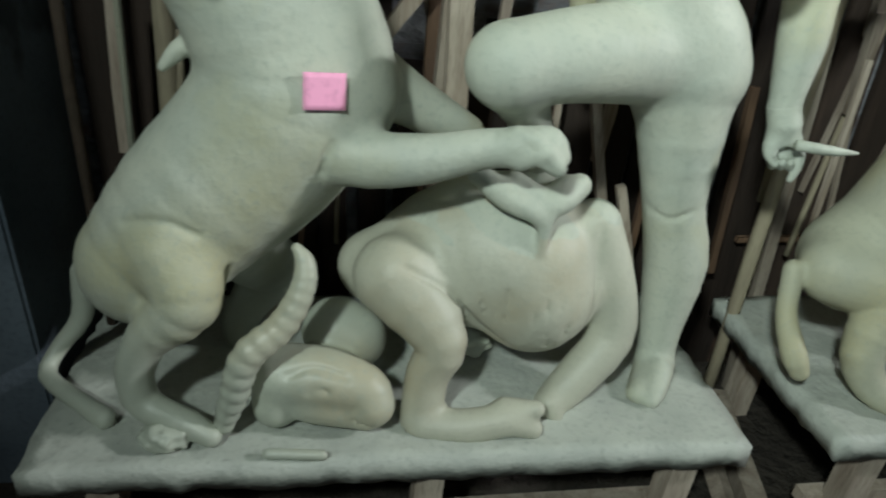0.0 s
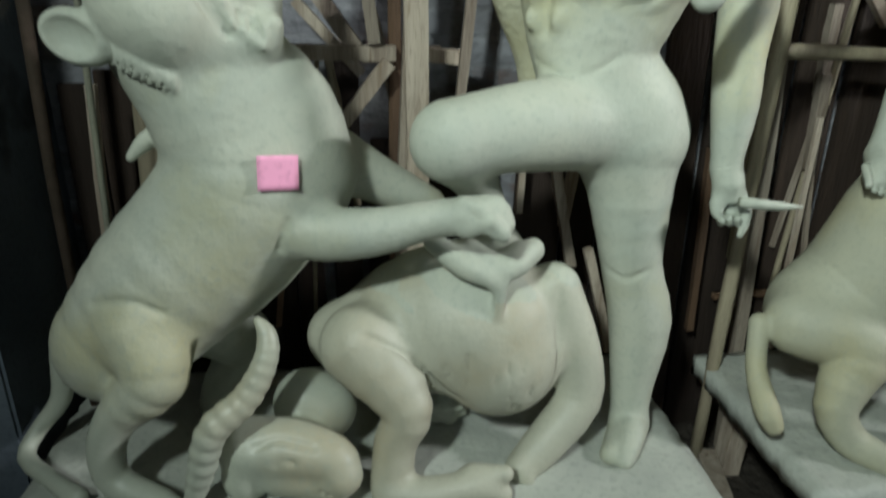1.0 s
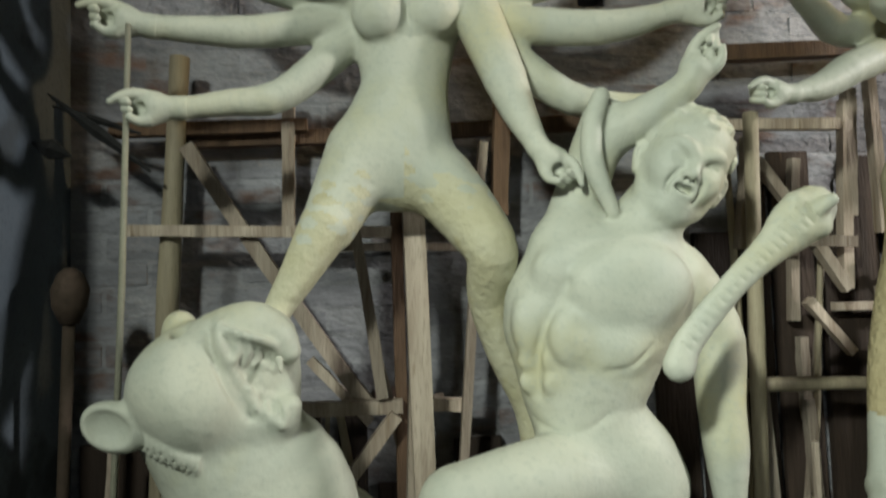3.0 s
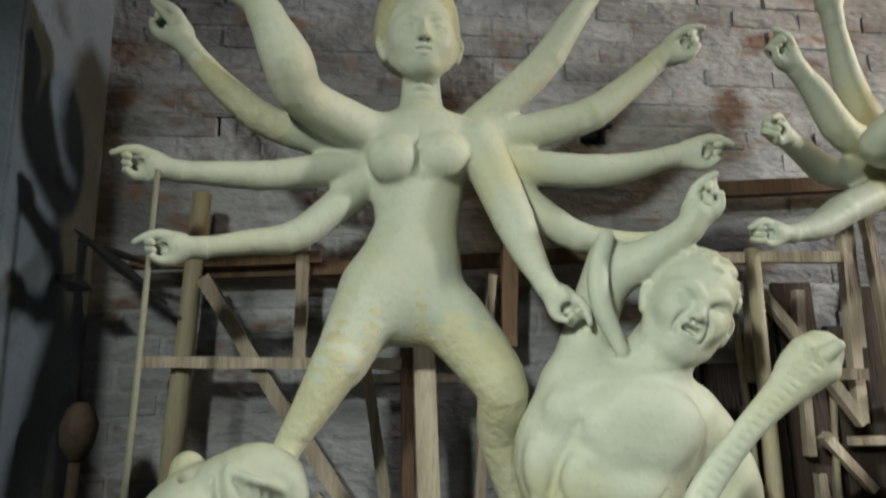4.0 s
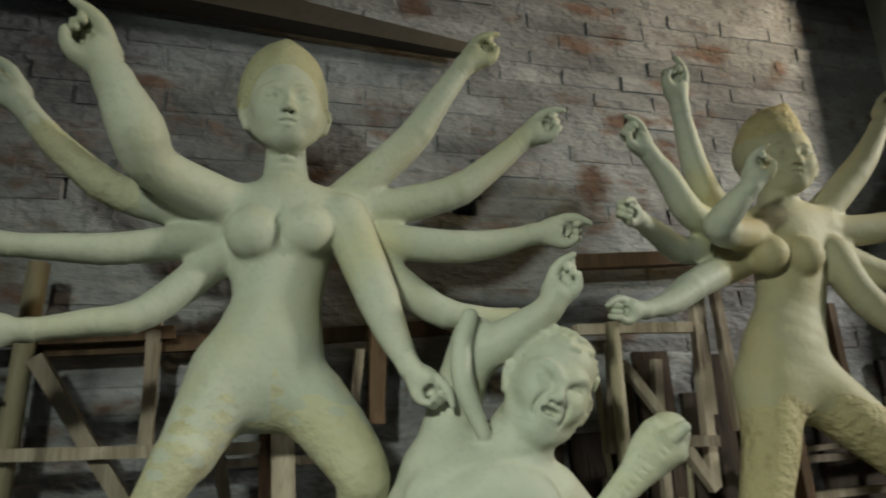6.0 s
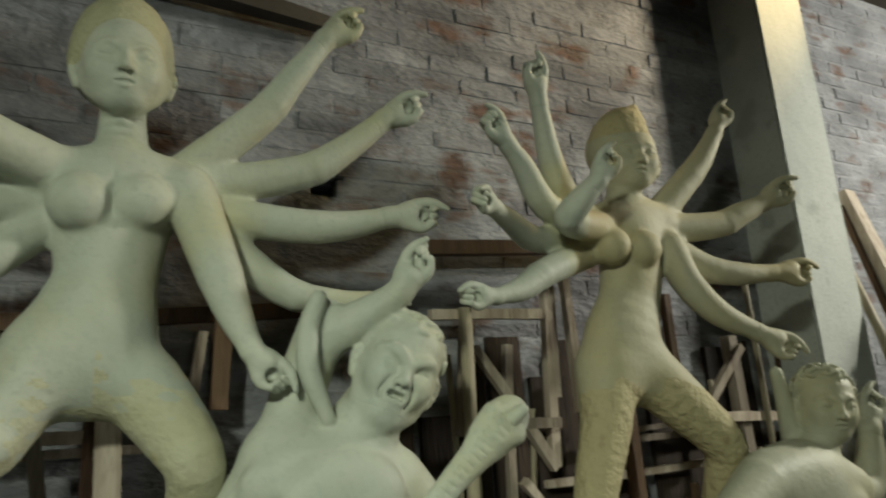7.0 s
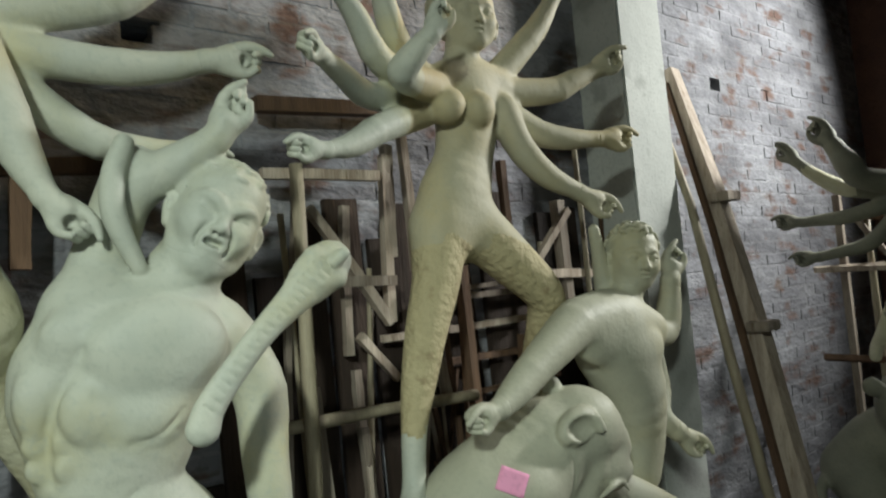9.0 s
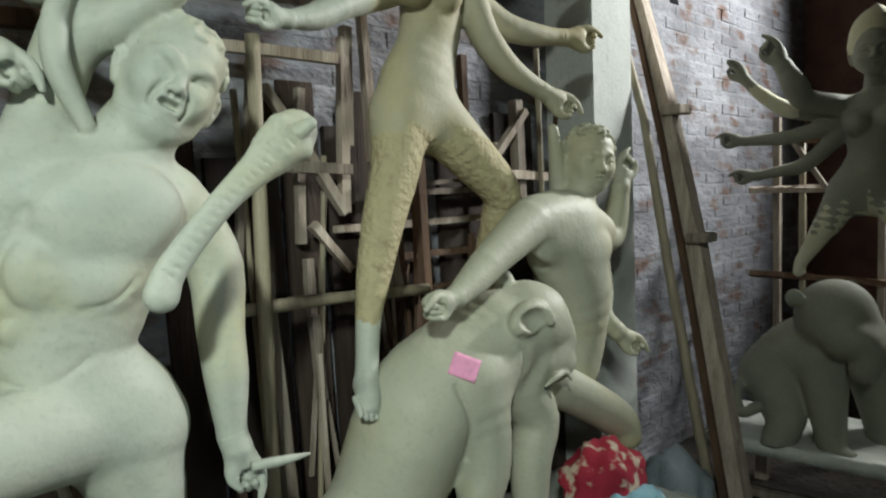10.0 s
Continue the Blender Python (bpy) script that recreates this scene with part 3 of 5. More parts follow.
c.limb(0.008, (-0.252, 1.22, 1.510, 0.022), (-0.248, 1.21, 1.475, 0.014), (-0.240, 1.21, 1.448, 0.004), cut=True)
# muzzle plate with its lip, wrinkles and open mouth
c.groove(0.006, 0.010, (-0.170, 0, 1.505), (-0.164, 0, 1.463), (-0.133, 0, 1.390), (-0.099, 0, 1.337), (-0.057, 0, 1.307), ridge=True)
c.groove(0.006, 0.006, (-0.190, 0, 1.495), (-0.182, 0, 1.455), (-0.150, 0, 1.380), (-0.115, 0, 1.325))
for i in range(5):
    x, z = -0.148 + 0.017 * i, 1.500 - 0.006 * i
    c.groove(0.004, 0.009, (x - 0.010, 0, z), (x + 0.012, 0, z - 0.018), (x + 0.012, 0, z - 0.045), (x + 0.004, 0, z - 0.062), ridge=True)
c.limb(0.02, (-0.085, 1.275, 1.475, 0.050), (-0.072, 1.275, 1.40, 0.046), (-0.070, 1.265, 1.335, 0.042))
c.limb(0.006, (-0.088, 1.175, 1.430, 0.016), (-0.066, 1.178, 1.410, 0.028), (-0.042, 1.185, 1.390, 0.030), cut=True)
c.limb(0.006, (-0.128, 1.165, 1.420, 0.010), (-0.110, 1.165, 1.425, 0.012), cut=True)
c.limb(0.003, (-0.060, 1.190, 1.435, 0.009), (-0.056, 1.184, 1.412, 0.004))
for i in range(4):
    x, z = -0.118 + 0.018 * i, 1.352 - 0.008 * i
    c.groove(0.004, 0.006, (x, 0, z + 0.03), (x + 0.012, 0, z + 0.012), (x + 0.014, 0, z - 0.01), ridge=True)
# combed locks below the cheek
for i in range(9):
    x, z = -0.306 + 0.0115 * i, 1.300 - 0.0062 * i
    y = c.front(x, z)[0].y
    c.limb(0.002, (x - 0.004, y + 0.004, z + 0.016, 0.0055), (x + 0.004, y - 0.006, z + 0.002, 0.0065), (x + 0.002, y - 0.002, z - 0.018, 0.0055), (x - 0.006, y + 0.004, z - 0.026, 0.004))
creases = [[(-0.05, 0, 0.93), (-0.045, 0, 0.96), (-0.03, 0, 0.99)], [(-0.41, 0, 0.83), (-0.33, 0, 0.845), (-0.275, 0, 0.82)]]
c.limb(0.006, (-0.27, 1.30, 1.145, 0.016), (-0.305, 1.28, 1.12, 0.018), (-0.335, 1.27, 1.09, 0.010))
lion_a = c
for line in creases:
    c.groove(0.012, 0.005, *line)
statue("lion_statue", c, [CLAY, CLAY_WET], "grey clay statue of a rearing lion with open jaws", "statue", lambda p: (p[:, 2] < 0.62 + jag(p)), 0.0045, "lion statues")


def sticky_note(c, x, z, roll):
    p, n = c.front(x, z)
    bm = bmesh.new()
    k = 6
    g = [[bm.verts.new(((i / k - 0.5) * 0.076, (j / k - 0.5) * 0.076 * 0.84, 0.0012 + 0.004 * (j / k) ** 2)) for i in range(k + 1)] for j in range(k + 1)]
    for j in range(k):
        for i in range(k):
            bm.faces.new((g[j][i], g[j][i + 1], g[j + 1][i + 1], g[j + 1][i]))
    ext = bmesh.ops.extrude_face_region(bm, geom=bm.faces[:])
    for v in ext["geom"]:
        if isinstance(v, bmesh.types.BMVert):
            v.co.z += 0.0012
    bmesh.ops.recalc_face_normals(bm, faces=bm.faces[:])
    ob = finish("sticky_note", bm, PINK, smooth=True)
    u = Vector((0, 0, 1))
    u = (u - n * u.dot(n)).normalized()
    s = u.cross(n)
    m = Matrix((s, u, n)).transposed().to_4x4()
    ob.matrix_basis = Matrix.Translation(p + n * 0.004) @ m @ pose(0, 0, 0, 0, 0, roll)
    return tagged(ob, "pink paper sticky note on the clay lion", "sticky note", "sticky notes")


sticky_note(lion_a, -0.044, 1.085, -4)

# headless buffalo
c = Clay()
c.limb(0.06, (0.129, 1.360, 0.612, 0.113), (0.233, 1.340, 0.665, 0.163), (0.359, 1.310, 0.693, 0.181), (0.421, 1.270, 0.639, 0.148))
c.ball(0.05, (0.407, 1.250, 0.607, 0.116))
c.ball(0.05, (0.052, 1.330, 0.646, 0.077))
c.limb(0.03, (0.102, 1.220, 0.678, 0.093), (0.194, 1.140, 0.571, 0.057), (0.170, 1.130, 0.491, 0.048), (0.158, 1.110, 0.393, 0.047))
c.limb(0.02, (0.163, 1.090, 0.379, 0.041), (0.252, 1.070, 0.390, 0.039), (0.335, 1.060, 0.412, 0.034), (0.396, 1.050, 0.396, 0.022))
c.limb(0.02, (0.338, 1.080, 0.421, 0.032), (0.401, 1.060, 0.442, 0.019))
c.limb(0.03, (0.538, 1.270, 0.780, 0.060), (0.593, 1.240, 0.636, 0.057), (0.600, 1.210, 0.517, 0.055), (0.503, 1.160, 0.423, 0.047), (0.452, 1.130, 0.394, 0.036))
c.limb(0.01, (0.449, 1.120, 0.403, 0.028), (0.466, 1.100, 0.378, 0.015))
c.limb(0.03, (0.377, 1.300, 0.782, 0.088), (0.409, 1.300, 0.863, 0.061))
# torn collar
c.limb(0.012, (0.259, 1.240, 0.906, 0.023), (0.317, 1.190, 0.877, 0.029), (0.365, 1.165, 0.857, 0.022), (0.378, 1.160, 0.834, 0.011))
c.limb(0.012, (0.468, 1.220, 0.894, 0.026), (0.424, 1.180, 0.880, 0.029), (0.394, 1.165, 0.856, 0.020), (0.386, 1.150, 0.775, 0.008))
c.limb(0.012, (0.332, 1.220, 0.895, 0.027), (0.385, 1.185, 0.872, 0.029), (0.435, 1.210, 0.898, 0.023))
rnd = random.Random(3)
for i in range(26):
    x, z = 0.27 + 0.23 * rnd.random(), 0.55 + 0.15 * rnd.random()
    c.groove(0.002, 0.0022, (x, 0, z), (x + 0.006, 0, z - 0.030 - 0.02 * rnd.random()))
c.groove(0.012, 0.005, (0.11, 0, 0.74), (0.20, 0, 0.68), (0.28, 0, 0.58), (0.36, 0, 0.52))
c.groove(0.012, 0.005, (0.535, 0, 0.80), (0.53, 0, 0.70), (0.52, 0, 0.60), (0.49, 0, 0.54))
statue("buffalo_statue", c, [CLAY_PALE, CLAY], "damp grey clay headless buffalo crouching on the plinth", "statue", lambda p: p[:, 2] > 0.80 + jag(p), 0.0062, floor=0.375)

# severed head with its ribbed horn
c = Clay()
c.limb(0.03, (-0.140, 1.140, 0.488, 0.068), (-0.052, 1.120, 0.491, 0.066), (0.029, 1.100, 0.479, 0.054), (0.051, 1.080, 0.450, 0.047))
c.ball(0.02, (-0.148, 1.120, 0.430, 0.053))
c.limb(0.02, (-0.025, 1.250, 0.520, 0.078), (0.013, 1.240, 0.509, 0.073))
c.limb(0.015, (-0.077, 1.100, 0.442, 0.042), (0.033, 1.070, 0.430, 0.030))
horn = [(-0.253, 1.070, 0.408, 0.018), (-0.223, 1.060, 0.501, 0.026), (-0.192, 1.060, 0.595, 0.029), (-0.128, 1.080, 0.649, 0.027), (-0.088, 1.100, 0.716, 0.023), (-0.081, 1.120, 0.766, 0.018), (-0.100, 1.130, 0.800, 0.008)]
piece = [(-0.163, 1.020, 0.461, 0.009), (-0.066, 1.010, 0.462, 0.009)]
horn_pts = horn
ribs = spline(horn_pts, 6)
c.limb(0.002, *[(*p[:3], p[3] * (1.14 if i % 2 else 0.84)) for i, p in enumerate(ribs)])
c.limb(0.004, (0.0, 1.055, 0.44, 0.004), (0.055, 1.035, 0.425, 0.004), cut=True)
c.groove(0.006, 0.004, (-0.08, 0, 0.50), (-0.06, 0, 0.512), (-0.04, 0, 0.505))
c.groove(0.010, 0.006, (-0.12, 0, 0.53), (-0.07, 0, 0.545), (0.0, 0, 0.53))
c.limb(0.01, (-0.16, 1.01, 0.392, 0.012), (-0.05, 1.0, 0.392, 0.012))
statue("buffalo_head_statue", c, [CLAY_WET], "shiny damp clay buffalo head with a ribbed horn", "statue", None, 0.006, floor=0.375)

# demon
c = Clay()
c.limb(0.05, (0.562, 1.320, 1.638, 0.083), (0.661, 1.310, 1.583, 0.122), (0.793, 1.310, 1.560, 0.100), flat=0.8)
c.limb(0.05, (0.648, 1.310, 1.509, 0.161), (0.614, 1.310, 1.384, 0.136), (0.600, 1.310, 1.296, 0.118), (0.632, 1.310, 1.192, 0.126), (0.688, 1.310, 1.099, 0.110), flat=0.8)
c.limb(0.04, (0.519, 1.335, 1.512, 0.086), (0.513, 1.330, 1.436, 0.083), (0.523, 1.325, 1.335, 0.073), (0.557, 1.320, 1.258, 0.076))
# side of the chest below the raised arm
c.limb(0.05, (0.548, 1.335, 1.600, 0.072), (0.510, 1.335, 1.545, 0.075), (0.502, 1.335, 1.480, 0.076))
# neck and head
c.limb(0.04, (0.714, 1.310, 1.658, 0.083), (0.745, 1.300, 1.705, 0.078), (0.795, 1.29, 1.766, 0.074))
# raised arm
c.limb(0.03, (0.565, 1.330, 1.660, 0.068), (0.600, 1.350, 1.752, 0.060), (0.669, 1.340, 1.938, 0.056))
c.curve(0.008, (0.640, 1.285, 1.983, 0.021), (0.613, 1.275, 1.908, 0.024), (0.611, 1.265, 1.823, 0.025), (0.650, 1.262, 1.721, 0.017))
c.limb(0.02, (0.671, 1.330, 1.901, 0.053), (0.753, 1.270, 1.946, 0.044), (0.814, 1.230, 1.991, 0.032), (0.832, 1.220, 2.022, 0.033))
# hanging arm
c.limb(0.03, (0.858, 1.320, 1.524, 0.071), (0.903, 1.310, 1.426, 0.062), (0.897, 1.290, 1.287, 0.052), (0.894, 1.270, 1.189, 0.048), (0.893, 1.260, 1.071, 0.033), (0.900, 1.250, 1.029, 0.033))
# raised leg
c.limb(0.03, (0.585, 1.290, 1.149, 0.100), (0.441, 1.220, 1.157, 0.089), (0.280, 1.170, 1.145, 0.074))
c.limb(0.03, (0.279, 1.170, 1.133, 0.069), (0.345, 1.250, 1.038, 0.047), (0.393, 1.280, 0.934, 0.038))
# standing leg
c.limb(0.04, (0.700, 1.320, 1.121, 0.116), (0.685, 1.320, 1.153, 0.110), (0.707, 1.310, 0.988, 0.093), (0.727, 1.300, 0.819, 0.069), (0.767, 1.300, 0.673, 0.074), (0.760, 1.280, 0.511, 0.053), (0.755, 1.260, 0.424, 0.045))
c.limb(0.02, (0.755, 1.250, 0.406, 0.048), (0.725, 1.210, 0.386, 0.044), (0.678, 1.160, 0.390, 0.027))
creases = [[(0.529, 0, 1.570), (0.483, 0, 1.478), (0.471, 0, 1.405), (0.473, 0, 1.330)]]
fine_creases = [[(0.448, 0, 1.292), (0.485, 0, 1.262), (0.525, 0, 1.252), (0.575, 0, 1.270), (0.615, 0, 1.297)],
                [(0.60, 0, 1.385), (0.65, 0, 1.392), (0.70, 0, 1.435)],
                [(0.634, 0, 0.837), (0.689, 0, 0.808), (0.736, 0, 0.833)]]
c.swell(0.03, (0.540, 0, 1.600, 0.070), (1.0, 0.5, 0.75), 0.008)
c.swell(0.018, (0.668, 0, 1.560, 0.125), (1.08, 0.45, 0.78), 0.020)
c.swell(0.012, (0.458, 0, 1.482, 0.060), (0.62, 0.5, 1.15), 0.008)
c.swell(0.012, (0.548, 0, 1.455, 0.066), (0.92, 0.5, 1.05), 0.016)
c.swell(0.03, (0.640, 0, 1.425, 0.060), (1.0, 0.5, 0.7), 0.008)
for x, z in ((0.455, 1.405), (0.497, 1.407), (0.458, 1.357), (0.500, 1.357)):
    c.swell(0.008, (x, 0, z, 0.028), (0.85, 0.5, 0.95), 0.007)
demon_face = ((0.812, 1.262, 1.814), 0.093, (-0.14, -1, -0.06), (0.50, 0, 1))
c.head(*demon_face, fierce=True)
c.curls(*demon_face, 4)
c.fist((0.893, 1.26, 1.06, 0.03), (0.908, 1.25, 0.995, 0.042), 1)
c.fist((0.814, 1.23, 1.991, 0.030), (0.840, 1.22, 2.035, 0.042), 1)
c.limb(0.006, (0.86, 1.21, 2.05, 0.012), (0.872, 1.205, 2.10, 0.009))
# foot and creases
c.limb(0.012, (0.745, 1.205, 0.42, 0.034), (0.715, 1.155, 0.40, 0.028), (0.70, 1.13, 0.392, 0.018))
for line in creases:
    c.groove(0.012, 0.007, *line)
for line in fine_creases:
    c.groove(0.008, 0.004, *line)
statue("demon_statue", c, [CLAY], "grey clay muscular demon statue with one knee raised", "statue", None, 0.006, "demon statues", floor=0.375)
# short blade in its lowered hand
bm = bmesh.new()
tube(bm, [(0.905, 1.20, 1.0, 0.011), (0.96, 1.20, 0.992, 0.012), (1.0, 1.20, 0.988, 0.010), (1.05, 1.20, 0.985, 0.003)], 8)
tagged(finish("clay_dagger", bm, CLAY, smooth=True), "short pale clay dagger gripped in a statue hand", "dagger")

# wire ends that stick out below its raised wrist
for i in range(5):
    bm = bmesh.new()
    x = 0.752 + 0.014 * i
    tube(bm, [(x, 1.262, 1.935 + 0.010 * i, 0.0016), (x + 0.003, 1.250, 1.905 + 0.010 * i, 0.0016), (x - 0.004 + 0.003 * i, 1.245, 1.880 + 0.010 * i, 0.0014)], 5)
    tagged(finish("wire_end", bm, IRON), "thin dark wire end below the clay wrist", "wire", "wire ends")

# cobra held across the chest
c = Clay()
spine = [(0.690, 1.060, 1.411, 0.032), (0.713, 1.060, 1.458, 0.028), (0.802, 1.050, 1.562, 0.026), (0.880, 1.050, 1.629, 0.034), (0.935, 1.060, 1.672, 0.050), (0.972, 1.060, 1.700, 0.047), (0.994, 1.060, 1.712, 0.026)]
c.limb(0.02, *spine, flat=0.7)
c.ball(0.01, (0.955, 1.045, 1.69, 0.042), (1.1, 0.5, 0.8), (0, 40, 0))
for sg in (-1, 1):
    c.limb(0.012, (0.935, 1.05, 1.665, 0.026), (0.955 - 0.026 * sg, 1.046, 1.69 + 0.026 * sg, 0.018))
c.limb(0.006, (0.955, 1.035, 1.69, 0.016), (0.985, 1.02, 1.715, 0.013))
ribs = [spline(spine, 24)[0]]
for p in spline(spine, 24):
    if math.dist(p[:3], ribs[-1][:3]) > 0.0155:
        ribs.append(p)
bands = []
for p in ribs[2:-2]:
    w = 0.55 * p[3]
    bands.append([(*c.front(p[0] + w * k, p[2] - w * k)[0], 0.0024) for k in (-0.75, -0.3, 0.15)])
for b in bands:
    c.limb(0.002, *b, cut=True)
statue("cobra_statue", c, [CLAY], "grey clay cobra with ribbed belly and spread hood", "statue", None, 0.0034)

# goddess
c = Clay()
c.limb(0.04, (0.146, 1.460, 2.263, 0.077), (0.228, 1.460, 2.281, 0.077), (0.310, 1.460, 2.268, 0.078))
c.limb(0.05, (0.220, 1.460, 2.218, 0.132), (0.216, 1.450, 2.124, 0.115), (0.211, 1.440, 2.033, 0.105), (0.193, 1.430, 1.932, 0.127), (0.183, 1.430, 1.877, 0.134), flat=0.72)
c.ball(0.014, (0.152, 1.384, 2.198, 0.064), (1, 0.85, 1))
c.ball(0.014, (0.279, 1.384, 2.208, 0.064), (1, 0.85, 1))
c.limb(0.02, (0.228, 1.460, 2.321, 0.060), (0.227, 1.450, 2.430, 0.050))
c.limb(0.04, (0.108, 1.420, 1.875, 0.087), (0.035, 1.370, 1.717, 0.064), (0.025, 1.350, 1.705, 0.059), (-0.036, 1.330, 1.596, 0.041), (-0.078, 1.320, 1.525, 0.031), (-0.085, 1.280, 1.479, 0.026))
c.limb(0.04, (0.292, 1.420, 1.809, 0.084), (0.358, 1.380, 1.716, 0.073), (0.396, 1.350, 1.640, 0.060), (0.401, 1.420, 1.540, 0.053), (0.450, 1.470, 1.401, 0.050), (0.511, 1.500, 1.255, 0.040), (0.524, 1.500, 1.112, 0.034))
# arms on one side
c.arm((0.087, 1.440, 2.285, 0.067), (-0.058, 1.330, 2.326, 0.060), (-0.095, 1.270, 2.392, 0.066), (-0.144, 1.250, 2.490, 0.045), (-0.179, 1.240, 2.549, 0.045))
c.arm((0.073, 1.480, 2.260, 0.053), (-0.140, 1.420, 2.293, 0.046), (-0.264, 1.380, 2.378, 0.038), (-0.342, 1.360, 2.464, 0.028), (-0.372, 1.360, 2.501, 0.036))
c.arm((0.074, 1.470, 2.210, 0.050), (-0.131, 1.400, 2.157, 0.041), (-0.247, 1.380, 2.151, 0.035), (-0.340, 1.360, 2.149, 0.027), (-0.402, 1.350, 2.159, 0.034))
c.arm((0.075, 1.460, 2.154, 0.049), (-0.070, 1.400, 2.013, 0.041), (-0.182, 1.370, 1.985, 0.033), (-0.278, 1.350, 1.967, 0.026), (-0.337, 1.340, 1.966, 0.033))
# arms on the other side
c.arm((0.367, 1.480, 2.317, 0.055), (0.541, 1.430, 2.475, 0.049), (0.617, 1.400, 2.582, 0.040), (0.697, 1.380, 2.696, 0.030), (0.735, 1.380, 2.730, 0.038))
c.arm((0.405, 1.480, 2.286, 0.055), (0.642, 1.430, 2.335, 0.050), (0.749, 1.410, 2.400, 0.042), (0.860, 1.390, 2.495, 0.031), (0.898, 1.380, 2.517, 0.037))
c.arm((0.418, 1.480, 2.222, 0.054), (0.637, 1.420, 2.189, 0.048), (0.759, 1.400, 2.195, 0.041), (0.859, 1.380, 2.218, 0.029), (0.919, 1.370, 2.224, 0.038))
c.arm((0.432, 1.480, 2.176, 0.051), (0.596, 1.440, 2.032, 0.045), (0.709, 1.430, 2.003, 0.037), (0.809, 1.420, 1.998, 0.032), (0.854, 1.420, 1.995, 0.026))
c.arm((0.371, 1.420, 2.256, 0.067), (0.426, 1.360, 2.076, 0.058), (0.463, 1.330, 1.959, 0.044), (0.498, 1.300, 1.870, 0.027), (0.526, 1.290, 1.837, 0.033))
c.head((0.224, 1.418, 2.528), 0.096, (0.02, -1, -0.06), (0, 0, 1))
# swept-up hair rising to a point, its edge standing off the brow
c.limb(0.005, (0.219, 1.468, 2.575, 0.118), (0.221, 1.462, 2.632, 0.106), (0.224, 1.450, 2.690, 0.060), (0.227, 1.440, 2.755, 0.005))
c.seams.append(((0.222, 1.44, 2.665), 0.115))
c.limb(0.004, (-0.372, 1.34, 2.51, 0.012), (-0.42, 1.33, 2.56, 0.008))
for z in (2.368, 2.388, 2.408):
    c.groove(0.003, 0.004, (0.186, 0, z + 0.003), (0.205, 0, z), (0.250, 0, z), (0.268, 0, z + 0.003))
c.groove(0.006, 0.003, (0.216, 0, 2.275), (0.215, 0, 2.225), (0.216, 0, 2.175))
# cracks where the coats meet, on the thighs and body
rnd = random.Random(8)
for i in range(26):
    g = rnd.random()
    x, z = (rnd.uniform(0.02, 0.13), rnd.uniform(1.68, 1.92)) if i % 2 else (rnd.uniform(0.27, 0.39), rnd.uniform(1.66, 1.84))
    c.groove(0.002, 0.0028, (x, 0, z), (x + 0.010 + 0.01 * g, 0, z + 0.004 - 0.01 * g))


def goddess_tone(p):
    legs = ((p[:, 2] < 1.80 - 0.35 * (p[:, 0] - 0.29) + jag(p, 70, 0.025)) & (p[:, 0] > 0.20)) | ((p[:, 2] < 1.74 + jag(p, 70, 0.04)) & (p[:, 0] <= 0.20))
    hair = (((p[:, 0] - 0.222) / 0.088) ** 2 + ((p[:, 2] - 2.515) / 0.118) ** 2 > 1) & (p[:, 2] > 2.53) & (p[:, 0] > 0.05) & (p[:, 0] < 0.36) & (p[:, 1] < 1.62)
    sleeve = (p[:, 0] < -0.10) & (p[:, 0] > -0.32) & (p[:, 2] > 2.25) & (p[:, 2] < 2.43) & (p[:, 1] > 1.34)
    return np.where(hair, 2, np.where(legs | sleeve, 1, 0))


goddess = statue("goddess_statue", c, [CLAY, CLAY_CREAM, CLAY_HAIR], "unpainted grey clay ten-armed goddess with yellow legs", "statue", goddess_tone, 0.0065, "goddess statues")

# ---------------------------------------------------------------- second group
c = Clay()
c.limb(0.04, (1.651, 1.470, 2.289, 0.063), (1.767, 1.470, 2.329, 0.065), (1.879, 1.470, 2.299, 0.067))
c.limb(0.05, (1.754, 1.470, 2.239, 0.122), (1.736, 1.460, 2.138, 0.112), (1.711, 1.460, 2.024, 0.107), (1.654, 1.450, 1.903, 0.129), (1.632, 1.450, 1.823, 0.131), flat=0.75)
c.ball(0.008, (1.725, 1.390, 2.182, 0.062))
c.ball(0.008, (1.612, 1.400, 2.188, 0.060))
c.limb(0.02, (1.744, 1.470, 2.347, 0.061), (1.746, 1.460, 2.424, 0.052))
c.limb(0.04, (1.573, 1.450, 1.807, 0.090), (1.528, 1.420, 1.658, 0.075), (1.459, 1.400, 1.509, 0.063), (1.409, 1.390, 1.367, 0.052), (1.365, 1.370, 1.245, 0.038), (1.337, 1.350, 1.126, 0.033), (1.318, 1.330, 1.064, 0.037))
c.limb(0.012, (1.318, 1.330, 1.064, 0.036), (1.292, 1.290, 1.043, 0.036), (1.276, 1.270, 1.025, 0.030))
toes = [(1.239, 1.262, 1.029, 0.009), (1.253, 1.258, 1.019, 0.009), (1.269, 1.258, 1.013, 0.009), (1.286, 1.260, 1.011, 0.009), (1.307, 1.265, 1.014, 0.009)]
c.limb(0.04, (1.726, 1.440, 1.802, 0.093), (1.816, 1.410, 1.707, 0.083), (1.936, 1.380, 1.585, 0.068), (1.964, 1.400, 1.507, 0.062), (1.945, 1.450, 1.333, 0.051), (1.916, 1.480, 1.138, 0.043))
c.arm((1.596, 1.490, 2.290, 0.056), (1.492, 1.460, 2.376, 0.050), (1.446, 1.450, 2.490, 0.043), (1.411, 1.430, 2.648, 0.030), (1.401, 1.420, 2.719, 0.038))
